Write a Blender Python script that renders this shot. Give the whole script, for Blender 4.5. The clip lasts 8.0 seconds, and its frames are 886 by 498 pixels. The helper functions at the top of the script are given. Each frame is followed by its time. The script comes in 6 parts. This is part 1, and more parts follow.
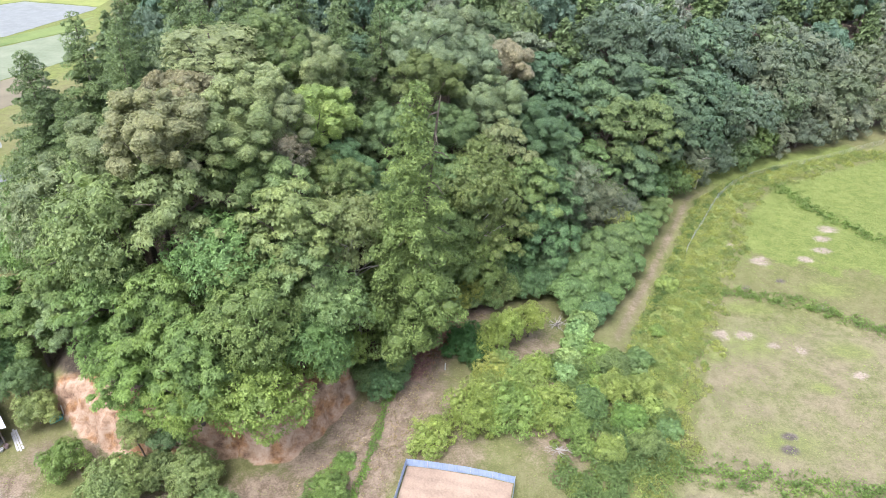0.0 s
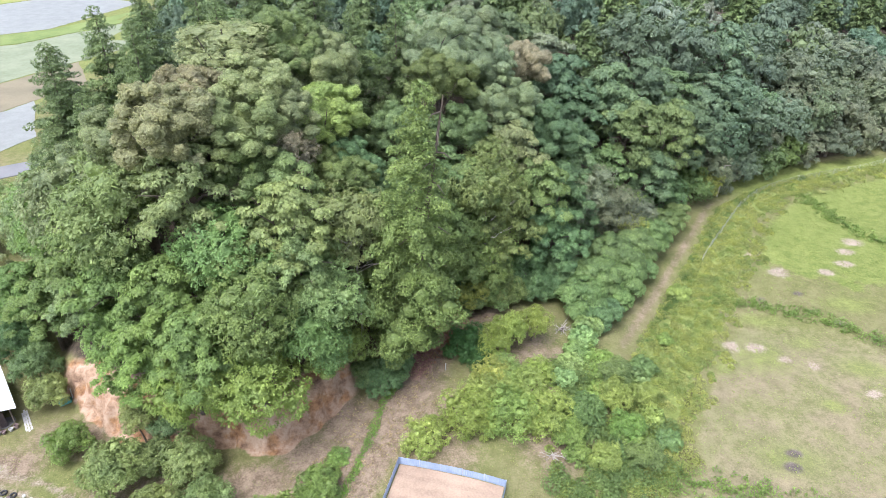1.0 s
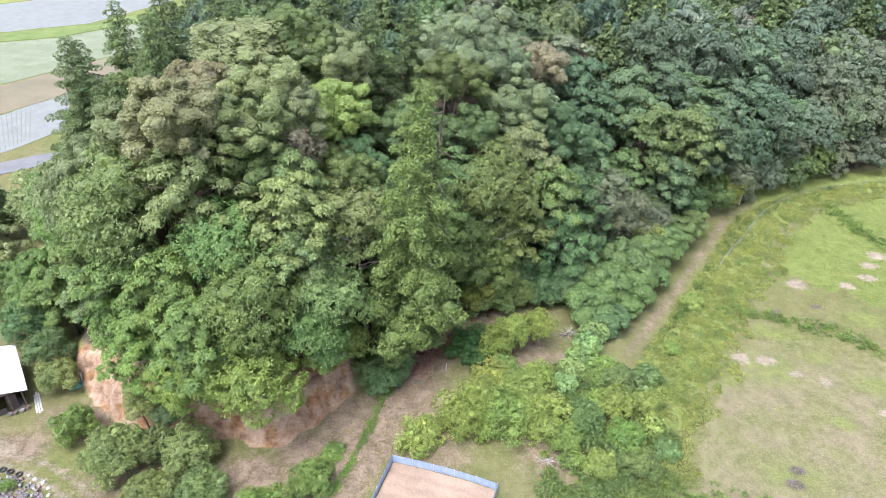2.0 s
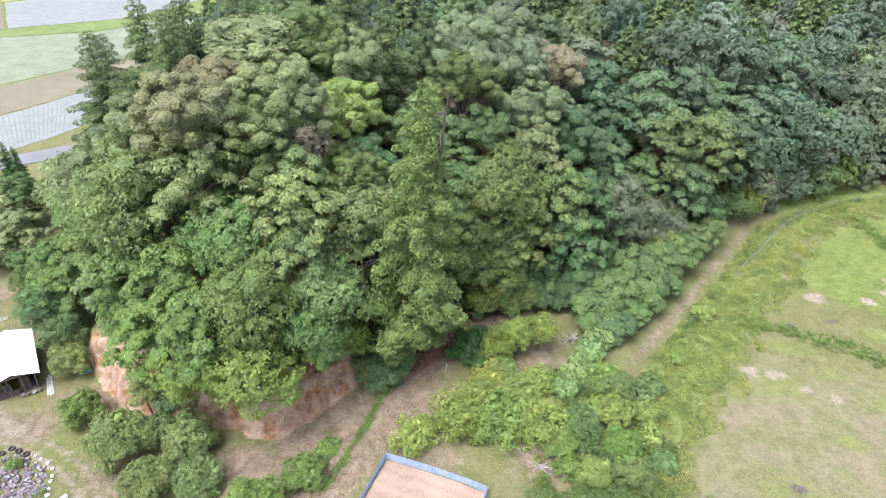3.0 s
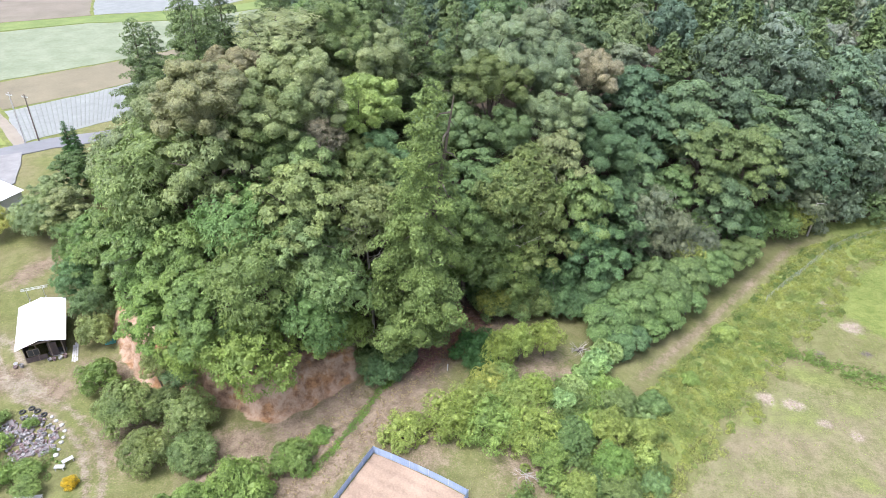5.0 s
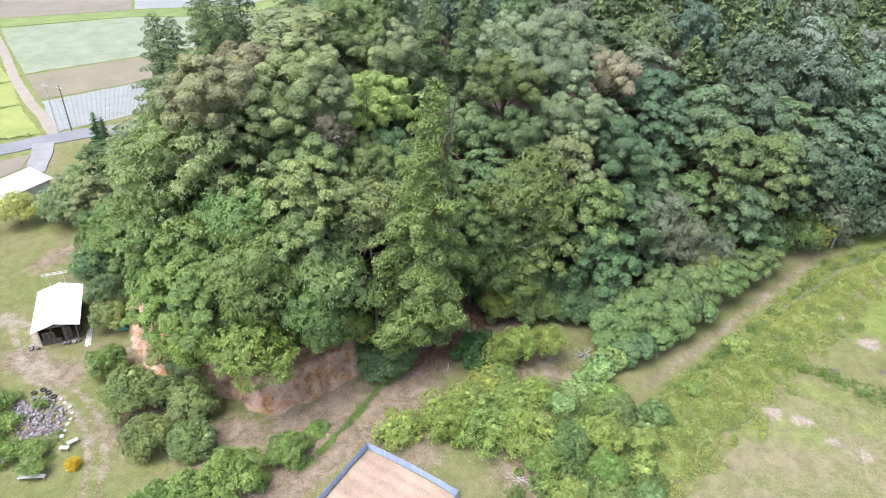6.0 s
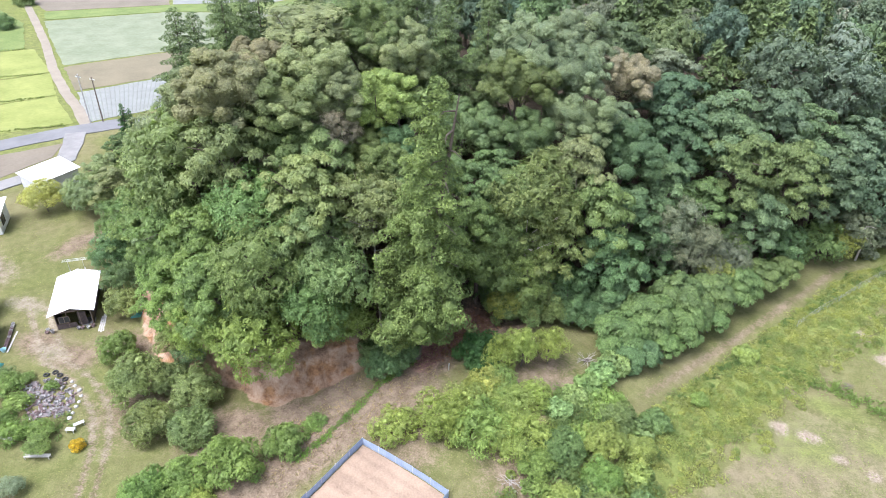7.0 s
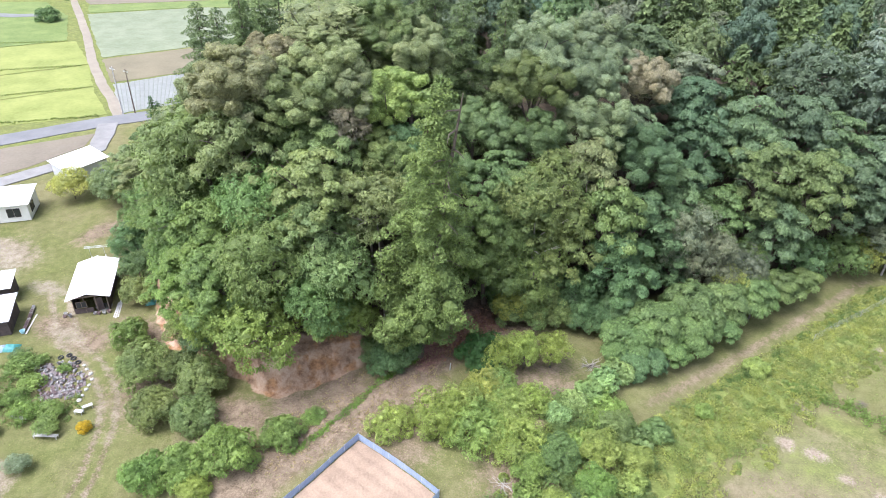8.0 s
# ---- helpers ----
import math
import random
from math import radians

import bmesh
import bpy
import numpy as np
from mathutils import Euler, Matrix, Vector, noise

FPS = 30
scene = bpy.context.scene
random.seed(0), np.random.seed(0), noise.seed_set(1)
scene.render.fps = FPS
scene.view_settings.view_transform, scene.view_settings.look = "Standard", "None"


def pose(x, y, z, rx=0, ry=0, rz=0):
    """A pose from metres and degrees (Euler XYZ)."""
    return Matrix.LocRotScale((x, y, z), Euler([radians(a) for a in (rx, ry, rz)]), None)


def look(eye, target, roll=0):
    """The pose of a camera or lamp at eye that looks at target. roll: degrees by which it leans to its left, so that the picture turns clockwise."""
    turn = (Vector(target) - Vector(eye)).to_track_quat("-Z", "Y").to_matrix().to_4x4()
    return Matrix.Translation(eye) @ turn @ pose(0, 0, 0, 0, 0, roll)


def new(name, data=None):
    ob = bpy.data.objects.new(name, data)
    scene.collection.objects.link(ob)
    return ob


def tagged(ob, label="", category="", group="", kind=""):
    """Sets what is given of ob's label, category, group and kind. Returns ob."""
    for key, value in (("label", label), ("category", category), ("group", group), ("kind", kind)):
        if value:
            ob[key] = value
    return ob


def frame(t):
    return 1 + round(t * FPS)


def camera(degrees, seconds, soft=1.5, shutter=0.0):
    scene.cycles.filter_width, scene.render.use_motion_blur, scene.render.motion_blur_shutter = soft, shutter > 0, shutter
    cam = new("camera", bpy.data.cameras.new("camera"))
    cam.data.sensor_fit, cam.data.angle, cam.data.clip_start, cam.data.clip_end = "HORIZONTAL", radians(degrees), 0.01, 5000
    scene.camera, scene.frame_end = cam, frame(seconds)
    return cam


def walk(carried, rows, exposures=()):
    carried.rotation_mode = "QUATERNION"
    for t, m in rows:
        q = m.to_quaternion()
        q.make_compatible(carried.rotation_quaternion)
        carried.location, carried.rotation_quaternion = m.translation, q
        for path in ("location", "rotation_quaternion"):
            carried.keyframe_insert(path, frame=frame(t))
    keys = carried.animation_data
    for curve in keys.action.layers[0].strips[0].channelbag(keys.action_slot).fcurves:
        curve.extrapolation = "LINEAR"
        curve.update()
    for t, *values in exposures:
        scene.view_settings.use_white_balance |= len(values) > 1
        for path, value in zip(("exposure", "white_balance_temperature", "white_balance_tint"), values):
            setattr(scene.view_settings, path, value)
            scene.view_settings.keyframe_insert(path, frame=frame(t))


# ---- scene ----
cam = camera(67.1, 8.0, soft=0.6)
METRES, EYE, TILT, LEAN, TURN = 24.0, 48.8, -31.7, 0.0, 0.0
ROWS = [
    (0.0, 0.0, 0.0, 0.0, 0.0, 0.0, -0.0),
    (0.5, 0.0629, 0.0014, 0.0005, 1.44, -0.0, -0.96),
    (1.0, 0.1249, 0.0042, 0.0031, 2.84, -0.06, -1.91),
    (1.5, 0.1862, 0.009, 0.0048, 4.25, -0.11, -2.83),
    (3.0, 0.3714, 0.0287, 0.0215, 8.54, -0.43, -5.66),
    (3.5, 0.4332, 0.0385, 0.0295, 9.99, -0.58, -6.63),
    (4.0, 0.4944, 0.0509, 0.0373, 11.45, -0.73, -7.57),
    (4.5, 0.5549, 0.0646, 0.0449, 12.91, -0.96, -8.52),
    (6.0, 0.7338, 0.1191, 0.0745, 17.38, -1.77, -11.32),
    (6.5, 0.7911, 0.1392, 0.0858, 18.86, -2.07, -12.22),
    (7.0, 0.8471, 0.1596, 0.098, 20.34, -2.42, -13.11),
    (7.5, 0.9039, 0.1831, 0.1124, 21.91, -2.82, -14.02),
    (8.0, 0.9595, 0.2076, 0.1281, 23.49, -3.23, -14.93),
]
walk(cam, [(t, pose(0, 0, EYE, TILT, LEAN, TURN) @ pose(METRES * x, METRES * y, METRES * z, 90 + pitch, roll, yaw)) for t, x, y, z, yaw, pitch, roll in ROWS], exposures=((0.0, 1.4, 5880, 14.0), (8.0, 1.4, 5880, 14.0)))

# ---------------------------------------------------------------- world, sun
SUN_EL, SUN_ROT = radians(64), radians(215)
world = bpy.data.worlds.new("sky_world")
scene.world = world
world.use_nodes = True
wn, wl = world.node_tree.nodes, world.node_tree.links
sky = wn.new("ShaderNodeTexSky")
sky.sky_type, sky.sun_disc = "NISHITA", False
sky.sun_elevation, sky.sun_rotation = SUN_EL, SUN_ROT
sky.dust_density, sky.air_density = 4.0, 1.0
grey = wn.new("ShaderNodeHueSaturation")
grey.inputs["Saturation"].default_value = 0.55
wl.new(sky.outputs[0], grey.inputs["Color"])
wl.new(grey.outputs[0], wn["Background"].inputs[0])
wn["Background"].inputs[1].default_value = 0.148
sun_data = bpy.data.lights.new("sun", "SUN")
sun_data.energy, sun_data.angle, sun_data.color = 1.75, radians(38), (1.0, 0.98, 0.94)
sun = new("sun", sun_data)
sun.matrix_world = look((math.sin(SUN_ROT) * math.cos(SUN_EL) * 300, math.cos(SUN_ROT) * math.cos(SUN_EL) * 300, math.sin(SUN_EL) * 300), (0, 0, 0))


# ---------------------------------------------------------------- materials
def nodes_of(name):
    m = bpy.data.materials.new(name)
    m.use_nodes = True
    nt = m.node_tree
    return m, nt, nt.nodes["Principled BSDF"], nt.nodes["Material Output"]


def noise_node(nt, scale, detail=4.0, rough=0.6, coord="Object"):
    tc = nt.nodes.new("ShaderNodeTexCoord")
    n = nt.nodes.new("ShaderNodeTexNoise")
    n.inputs["Scale"].default_value, n.inputs["Detail"].default_value, n.inputs["Roughness"].default_value = scale, detail, rough
    nt.links.new(tc.outputs[coord], n.inputs["Vector"])
    return n.outputs["Fac"]


def ramp(nt, fac, stops):
    r = nt.nodes.new("ShaderNodeValToRGB")
    el = r.color_ramp.elements
    while len(el) < len(stops):
        el.new(0.5)
    for e, (p, c) in zip(el, stops):
        e.position, e.color = p, (*c, 1) if len(c) == 3 else c
    nt.links.new(fac, r.inputs["Fac"])
    return r.outputs["Color"]


def mix(nt, fac, a, b, mode="MIX"):
    n = nt.nodes.new("ShaderNodeMix")
    n.data_type, n.blend_type = "RGBA", mode
    for sock, v in ((n.inputs[0], fac), (n.inputs[6], a), (n.inputs[7], b)):
        if isinstance(v, (int, float)):
            sock.default_value = v
        elif isinstance(v, tuple):
            sock.default_value = (*v, 1)
        else:
            nt.links.new(v, sock)
    return n.outputs[2]


def math_node(nt, op, a, b):
    n = nt.nodes.new("ShaderNodeMath")
    n.operation = op
    for sock, v in ((n.inputs[0], a), (n.inputs[1], b)):
        if isinstance(v, (int, float)):
            sock.default_value = v
        else:
            nt.links.new(v, sock)
    return n.outputs[0]


def bump(nt, bsdf, height, strength=0.4, distance=0.05):
    b = nt.nodes.new("ShaderNodeBump")
    b.inputs["Strength"].default_value, b.inputs["Distance"].default_value = strength, distance
    nt.links.new(height, b.inputs["Height"])
    nt.links.new(b.outputs[0], bsdf.inputs["Normal"])


def surface(name, dark, light, scale=3.0, rough=0.8, metal=0.0, bumps=0.3, fine=25.0, coord="Object"):
    """A plain worn surface: two colours blended by broad stains and fine grain."""
    m, nt, bsdf, _ = nodes_of(name)
    a, b = noise_node(nt, scale, coord=coord), noise_node(nt, fine, coord=coord)
    f = math_node(nt, "ADD", math_node(nt, "MULTIPLY", a, 0.65), math_node(nt, "MULTIPLY", b, 0.35))
    nt.links.new(ramp(nt, f, [(0.33, dark), (0.67, light)]), bsdf.inputs["Base Color"])
    bsdf.inputs["Roughness"].default_value, bsdf.inputs["Metallic"].default_value = rough, metal
    bump(nt, bsdf, b, bumps, 0.02)
    return m


def leaf_material(name, gloss=0.3, through_light=0.24, spread=0.26, mottle=0.45):
    """Foliage: the plant's own tint, varied from leaf to leaf and over the crown."""
    m, nt, bsdf, out = nodes_of(name)
    info, geo = nt.nodes.new("ShaderNodeObjectInfo"), nt.nodes.new("ShaderNodeNewGeometry")
    n = nt.nodes.new("ShaderNodeTexNoise")
    n.inputs["Scale"].default_value, n.inputs["Detail"].default_value = 0.55, 3.0
    nt.links.new(geo.outputs["Position"], n.inputs["Vector"])
    lo, hi = 1 - spread, 1 + spread
    leafy = ramp(nt, geo.outputs["Random Per Island"], [(0.0, (lo, lo, lo * 0.9)), (0.6, (1, 1, 1)), (1.0, (hi, hi, hi))])
    patch = ramp(nt, n.outputs["Fac"], [(0.3, (0.78, 0.82, 0.86)), (0.7, (1.2, 1.17, 1.1))])
    col = mix(nt, 1.0, mix(nt, 1.0, info.outputs["Color"], leafy, "MULTIPLY"), patch, "MULTIPLY")
    fine = nt.nodes.new("ShaderNodeTexNoise")
    fine.inputs["Scale"].default_value, fine.inputs["Detail"].default_value, fine.inputs["Roughness"].default_value = 5.5, 3.0, 0.7
    nt.links.new(geo.outputs["Position"], fine.inputs["Vector"])
    col = mix(nt, mottle, col, ramp(nt, fine.outputs["Fac"], [(0.34, (0.52, 0.55, 0.55)), (0.47, (1.0, 1.0, 0.98)), (0.64, (1.55, 1.52, 1.45))]), "MULTIPLY")
    nt.links.new(col, bsdf.inputs["Base Color"])
    bump(nt, bsdf, fine.outputs["Fac"], 0.35, 0.2)
    bsdf.inputs["Roughness"].default_value = 0.5
    bsdf.inputs["Specular IOR Level"].default_value = gloss
    tr, mx = nt.nodes.new("ShaderNodeBsdfTranslucent"), nt.nodes.new("ShaderNodeMixShader")
    nt.links.new(mix(nt, 1.0, col, (1.05, 1.15, 0.55), "MULTIPLY"), tr.inputs["Color"])
    mx.inputs[0].default_value = through_light
    nt.links.new(bsdf.outputs[0], mx.inputs[1])
    nt.links.new(tr.outputs[0], mx.inputs[2])
    nt.links.new(mx.outputs[0], out.inputs["Surface"])
    return m


LEAF = leaf_material("broad_leaf")
NEEDLE = leaf_material("needle_leaf", 0.28, 0.18, 0.36)
GRASSY = leaf_material("weed_leaf", 0.2, 0.42, 0.18, 0.3)
BARK = surface("bark", (0.05, 0.04, 0.03), (0.16, 0.13, 0.1), 4.0, 0.9, 0, 0.6)
DEADWOOD = surface("dead_wood", (0.22, 0.19, 0.16), (0.45, 0.42, 0.38), 4.0, 0.85, 0, 0.4)
SHEET_WHITE = surface("white_metal_roof", (0.72, 0.73, 0.75), (0.86, 0.86, 0.87), 0.6, 0.45, 0.0, 0.05)
SHEET_GREY = surface("grey_metal_roof", (0.42, 0.43, 0.46), (0.6, 0.6, 0.63), 0.8, 0.45, 0.0, 0.05)
PLASTER = surface("cream_plaster", (0.66, 0.65, 0.6), (0.8, 0.79, 0.75), 0.7, 0.85)
OLD_WOOD = surface("weathered_wood", (0.1, 0.075, 0.06), (0.24, 0.19, 0.16), 2.5, 0.85, 0, 0.5)
PALE_WOOD = surface("grey_planks", (0.35, 0.33, 0.31), (0.58, 0.56, 0.54), 2.5, 0.85, 0, 0.4)
DARK_WOOD = surface("dark_boards", (0.045, 0.035, 0.035), (0.12, 0.09, 0.085), 2.5, 0.85, 0, 0.4)
BLUE_SHEET = surface("faded_blue_sheet", (0.22, 0.285, 0.42), (0.36, 0.425, 0.54), 1.2, 0.6, 0.0, 0.2)
ALU = surface("aluminium", (0.5, 0.5, 0.52), (0.7, 0.7, 0.72), 5, 0.35, 0.8, 0.05)
CONCRETE = surface("pale_concrete", (0.16, 0.155, 0.15), (0.25, 0.24, 0.23), 0.5, 0.9, 0, 0.2)
ASPHALT = surface("worn_asphalt", (0.13, 0.13, 0.135), (0.19, 0.19, 0.195), 0.25, 0.9, 0, 0.2, 8.0)
TERRACOTTA = surface("terracotta", (0.17, 0.115, 0.112), (0.31, 0.235, 0.228), 6, 0.8)
POT_GREY = surface("grey_pot", (0.2, 0.19, 0.19), (0.36, 0.34, 0.335), 6, 0.8)
POT_WHITE = surface("white_pot", (0.33, 0.32, 0.31), (0.47, 0.46, 0.44), 6, 0.6)
RUBBER = surface("black_rubber", (0.010, 0.010, 0.010), (0.035, 0.035, 0.035), 6, 0.7)
TEAL_PLASTIC = surface("teal_plastic", (0.035, 0.175, 0.168), (0.070, 0.280, 0.266), 3, 0.5)
WHITE_PLASTIC = surface("white_plastic", (0.4, 0.4, 0.39), (0.54, 0.54, 0.53), 3, 0.5)
SOIL = surface("bare_tilled_soil", (0.2, 0.14, 0.1), (0.34, 0.25, 0.18), 0.35, 0.95, 0, 0.7, 6.0)
FIELD_BROWN = surface("bare_field_soil", (0.13, 0.11, 0.08), (0.2, 0.17, 0.13), 0.12, 0.95, 0, 0.3, 2.0)
DIRT_ROAD = surface("dirt_road", (0.2, 0.17, 0.13), (0.27, 0.235, 0.185), 0.3, 0.95, 0, 0.3, 3.0)
FIELD_OLIVE = surface("ploughed_olive_soil", (0.13, 0.112, 0.07), (0.2, 0.172, 0.11), 0.12, 0.95, 0, 0.3, 2.0)
RICE = surface("young_rice", (0.145, 0.172, 0.03), (0.25, 0.27, 0.072), 0.14, 0.8, 0, 0.5, 1.6)
NETTED = surface("netted_crop", (0.13, 0.155, 0.085), (0.21, 0.23, 0.15), 0.2, 0.8, 0, 0.4, 1.2)
VERGE = surface("field_verge_grass", (0.091, 0.133, 0.028), (0.168, 0.210, 0.059), 0.2, 0.9, 0, 0.6, 2.5)
MULCH = surface("white_mulch_film", (0.155, 0.16, 0.145), (0.235, 0.24, 0.22), 0.4, 0.5, 0, 0.2, 3.0)

m_glass, nt_g, b_g, _ = nodes_of("window_glass")
b_g.inputs["Base Color"].default_value = (0.03, 0.035, 0.04, 1)
b_g.inputs["Roughness"].default_value = 0.06
GLASS = m_glass


# ---------------------------------------------------------------- small builders
def part(name, data, material, parent=None, label=""):
    """One mesh object out of a bmesh or a mesh, under a thing or a part."""
    if isinstance(data, bmesh.types.BMesh):
        me = bpy.data.meshes.new(name)
        data.to_mesh(me)
        data.free()
    else:
        me = data
    if material and not me.materials:
        me.materials.append(material)
    ob = new(name, me)
    if parent:
        ob.parent = parent
    if label:
        tagged(ob, label)
    return ob


def thing(name, m, label, category, group="", kind=""):
    ob = new(name)
    ob.empty_display_size = 0.2
    ob.matrix_basis = m
    return tagged(ob, label, category, group, kind)


def add_box(bm, lo, hi, bevel=0.0):
    lo, hi = Vector(lo), Vector(hi)
    r = bmesh.ops.create_cube(bm, size=1.0)
    for v in r["verts"]:
        v.co = Vector(((lo[i] + hi[i]) / 2 + v.co[i] * (hi[i] - lo[i])) for i in range(3))
    if bevel:
        edges = {e for v in r["verts"] for e in v.link_edges}
        bmesh.ops.bevel(bm, geom=list(edges), offset=bevel, segments=1, affect="EDGES")
    return r["verts"]


def box(lo, hi, bevel=0.01):
    bm = bmesh.new()
    add_box(bm, lo, hi, bevel)
    return bm


def tube(verts, faces, points, radii, sides=7):
    """Adds a tapered tube along points to a vertex and a face list."""
    start, n = len(verts), len(points)
    for i, (p, r) in enumerate(zip(points, radii)):
        d = (Vector(points[min(i + 1, n - 1)]) - Vector(points[max(i - 1, 0)])).normalized()
        u = d.orthogonal().normalized()
        w = d.cross(u)
        for k in range(sides):
            a = 2 * math.pi * k / sides
            verts.append(tuple(Vector(p) + (u * math.cos(a) + w * math.sin(a)) * r))
    for i in range(n - 1):
        for k in range(sides):
            a, b = start + i * sides + k, start + i * sides + (k + 1) % sides
            faces.append((a, b, b + sides, a + sides))
    faces.append(tuple(start + k for k in range(sides))[::-1])
    faces.append(tuple(start + (n - 1) * sides + k for k in range(sides)))


def mesh_of(name, verts, faces, material):
    me = bpy.data.meshes.new(name)
    me.from_pydata(verts, [], faces)
    me.materials.append(material)
    return me


def pipe(points, r, sides=8):
    v, f = [], []
    tube(v, f, points, [r] * len(points), sides)
    me = bpy.data.meshes.new("pipe")
    me.from_pydata(v, [], f)
    return me


# ---------------------------------------------------------------- the lie of the land
HILL = np.array([(-46, 56), (-42, 52), (-38, 48.6), (-35, 46.2), (-30.5, 43.8), (-26.7, 44), (-21, 43.6), (-18, 42.8), (-14.6, 42.9), (-12, 45.4),
                 (-10, 48.6), (-8, 51.5), (-3.5, 56.5), (0, 61), (5, 66), (10, 70), (15, 75), (20, 81), (28, 88), (36, 94), (44, 101), (52, 107),
                 (60, 111), (75, 118), (95, 130), (130, 150), (260, 200), (260, 500), (-120, 500), (-120, 260), (-95, 190), (-72, 130), (-58, 97), (-52, 72)], float)
TRACK = np.array([(3, 64), (-0.5, 60), (-3.2, 53.5), (-5.5, 45.5), (-8, 39.5), (-10.5, 32), (-12, 24), (-13, 16)], float)
GREENLINE = np.array([(-4, 53), (-5.8, 48.5), (-6.6, 43), (-8, 37.4)], float)
PATH_R = np.array([(17.2, 54.7), (19.3, 58.1), (21.9, 63.2), (25.7, 70.2), (29.7, 77.7), (34.1, 85.9), (38.9, 95.0), (46.4, 102.2), (57.6, 108.6), (75, 114.6)], float)
RUT_A = np.array([(-52, 44), (-41.7, 37.9), (-36.4, 36.9), (-31.3, 34.9), (-27.5, 31.5), (-24, 26.6), (-21, 20)], float)
RUT_B = np.array([(-50, 45), (-40.2, 39.3), (-35.5, 38.4), (-30.3, 36.1), (-26.6, 32.6), (-22.9, 27.4), (-19.6, 20)], float)
FIELD_EDGE = np.array([(16, 36), (18, 39.8), (22.2, 43), (23, 47), (24.6, 51), (27.3, 56), (31.5, 63.5), (36, 72), (40, 80), (45, 91), (54, 101), (64, 106), (84, 115), (130, 135)], float)


def line_distance(x, y, line):
    """Distance to a polyline, for arrays."""
    best = np.full(np.shape(x), 1e9)
    for (ax, ay), (bx, by) in zip(line[:-1], line[1:]):
        dx, dy = bx - ax, by - ay
        t = np.clip(((x - ax) * dx + (y - ay) * dy) / (dx * dx + dy * dy), 0, 1)
        best = np.minimum(best, np.hypot(x - ax - t * dx, y - ay - t * dy))
    return best


def inside(x, y, poly):
    hit = np.zeros(np.shape(x), bool)
    for (ax, ay), (bx, by) in zip(poly, np.roll(poly, -1, axis=0)):
        if ay != by:
            hit ^= ((ay > y) != (by > y)) & (x < (bx - ax) * (y - ay) / (by - ay) + ax)
    return hit


def step(v, lo, hi):
    t = np.clip((v - lo) / (hi - lo), 0, 1)
    return t * t * (3 - 2 * t)


def hill_depth(x, y):
    """Metres inside the foot of the hill; negative outside."""
    d = line_distance(x, y, np.vstack([HILL, HILL[:1]]))
    return np.where(inside(x, y, HILL), d, -d)


def wobble(x, y, s):
    return np.sin(x * s + 1.3) * np.cos(y * s * 0.9 + 0.4) + 0.5 * np.sin(x * s * 2.3 + y * s * 1.7) + 0.3 * np.cos(y * s * 3.9 - x * s * 3.1)


def ground_z(x, y):
    x, y = np.asarray(x, float), np.asarray(y, float)
    z = -0.6 - 0.9 * (1 - step(x, -22, -8)) + 2.5 * np.exp(-((x - 7) ** 2 + (y - 57) ** 2) / 210) + 0.9 * np.exp(-((x - 1) ** 2 + (y - 37) ** 2) / 130)
    z = z + 0.05 * wobble(x, y, 0.35) * step(-hill_depth(x, y), -2, 6) * step(x, -60, -50)
    d = hill_depth(x, y)
    high = 17.5 - 8.5 * step(x, -5, 45)
    cut = step(x, -44, -39) * (1 - step(x, -10, -5)) * (1 - step(y, 56, 60))
    z = z + high * step(d, 0, 24) + 3.1 * cut * step(d + 0.35 * wobble(x, y, 1.1) + 0.16 * np.sin(x * 2.6 + 0.6 * np.sin(y * 3.1)), -0.1, 1.5)
    z = z - 0.35 * np.exp(-(line_distance(x, y, PATH_R + np.array([1.3, -0.7])) / 0.5) ** 2)
    return z


def axis(lo, hi, fine_lo, fine_hi, fine):
    a = list(np.arange(fine_lo, fine_hi + 0.01, fine))
    s = fine
    while a[-1] < hi:
        s *= 1.22
        a.append(a[-1] + s)
    s, b = fine, [fine_lo]
    while b[-1] > lo:
        s *= 1.22
        b.append(b[-1] - s)
    return np.array(b[:0:-1] + a)


AX = np.union1d(axis(-2500, 2500, -56, 66, 0.6), np.arange(-43.7, -6, 0.6))
AY = np.union1d(axis(-2500, 2600, 24, 112, 0.6), np.arange(40.5, 56, 0.6))
gx, gy = np.meshgrid(AX, AY)
gxf, gyf = gx.ravel(), gy.ravel()
gzf = ground_z(gxf, gyf)
ny, nx = gx.shape
GZ = gzf.reshape(ny, nx)


def gz(x, y):
    """Height of the ground sheet at a point."""
    i, j = int(np.searchsorted(AX, x)) - 1, int(np.searchsorted(AY, y)) - 1
    u, v = (x - AX[i]) / (AX[i + 1] - AX[i]), (y - AY[j]) / (AY[j + 1] - AY[j])
    return float((GZ[j, i] * (1 - u) + GZ[j, i + 1] * u) * (1 - v) + (GZ[j + 1, i] * (1 - u) + GZ[j + 1, i + 1] * u) * v)


ids = np.arange(nx * ny).reshape(ny, nx)
quads = np.stack([ids[:-1, :-1], ids[:-1, 1:], ids[1:, 1:], ids[1:, :-1]], -1).reshape(-1, 4)
ground_mesh = bpy.data.meshes.new("ground")
ground_mesh.from_pydata(np.stack([gxf, gyf, gzf], -1).tolist(), [], quads.tolist())
for p in ground_mesh.polygons:
    p.use_smooth = True


def spots(x, y, places):
    v = np.zeros(np.shape(x))
    for cx, cy, rx, ry in places:
        v = np.maximum(v, np.clip(1.4 - np.hypot((x - cx) / rx, (y - cy) / ry), 0, 1))
    return v


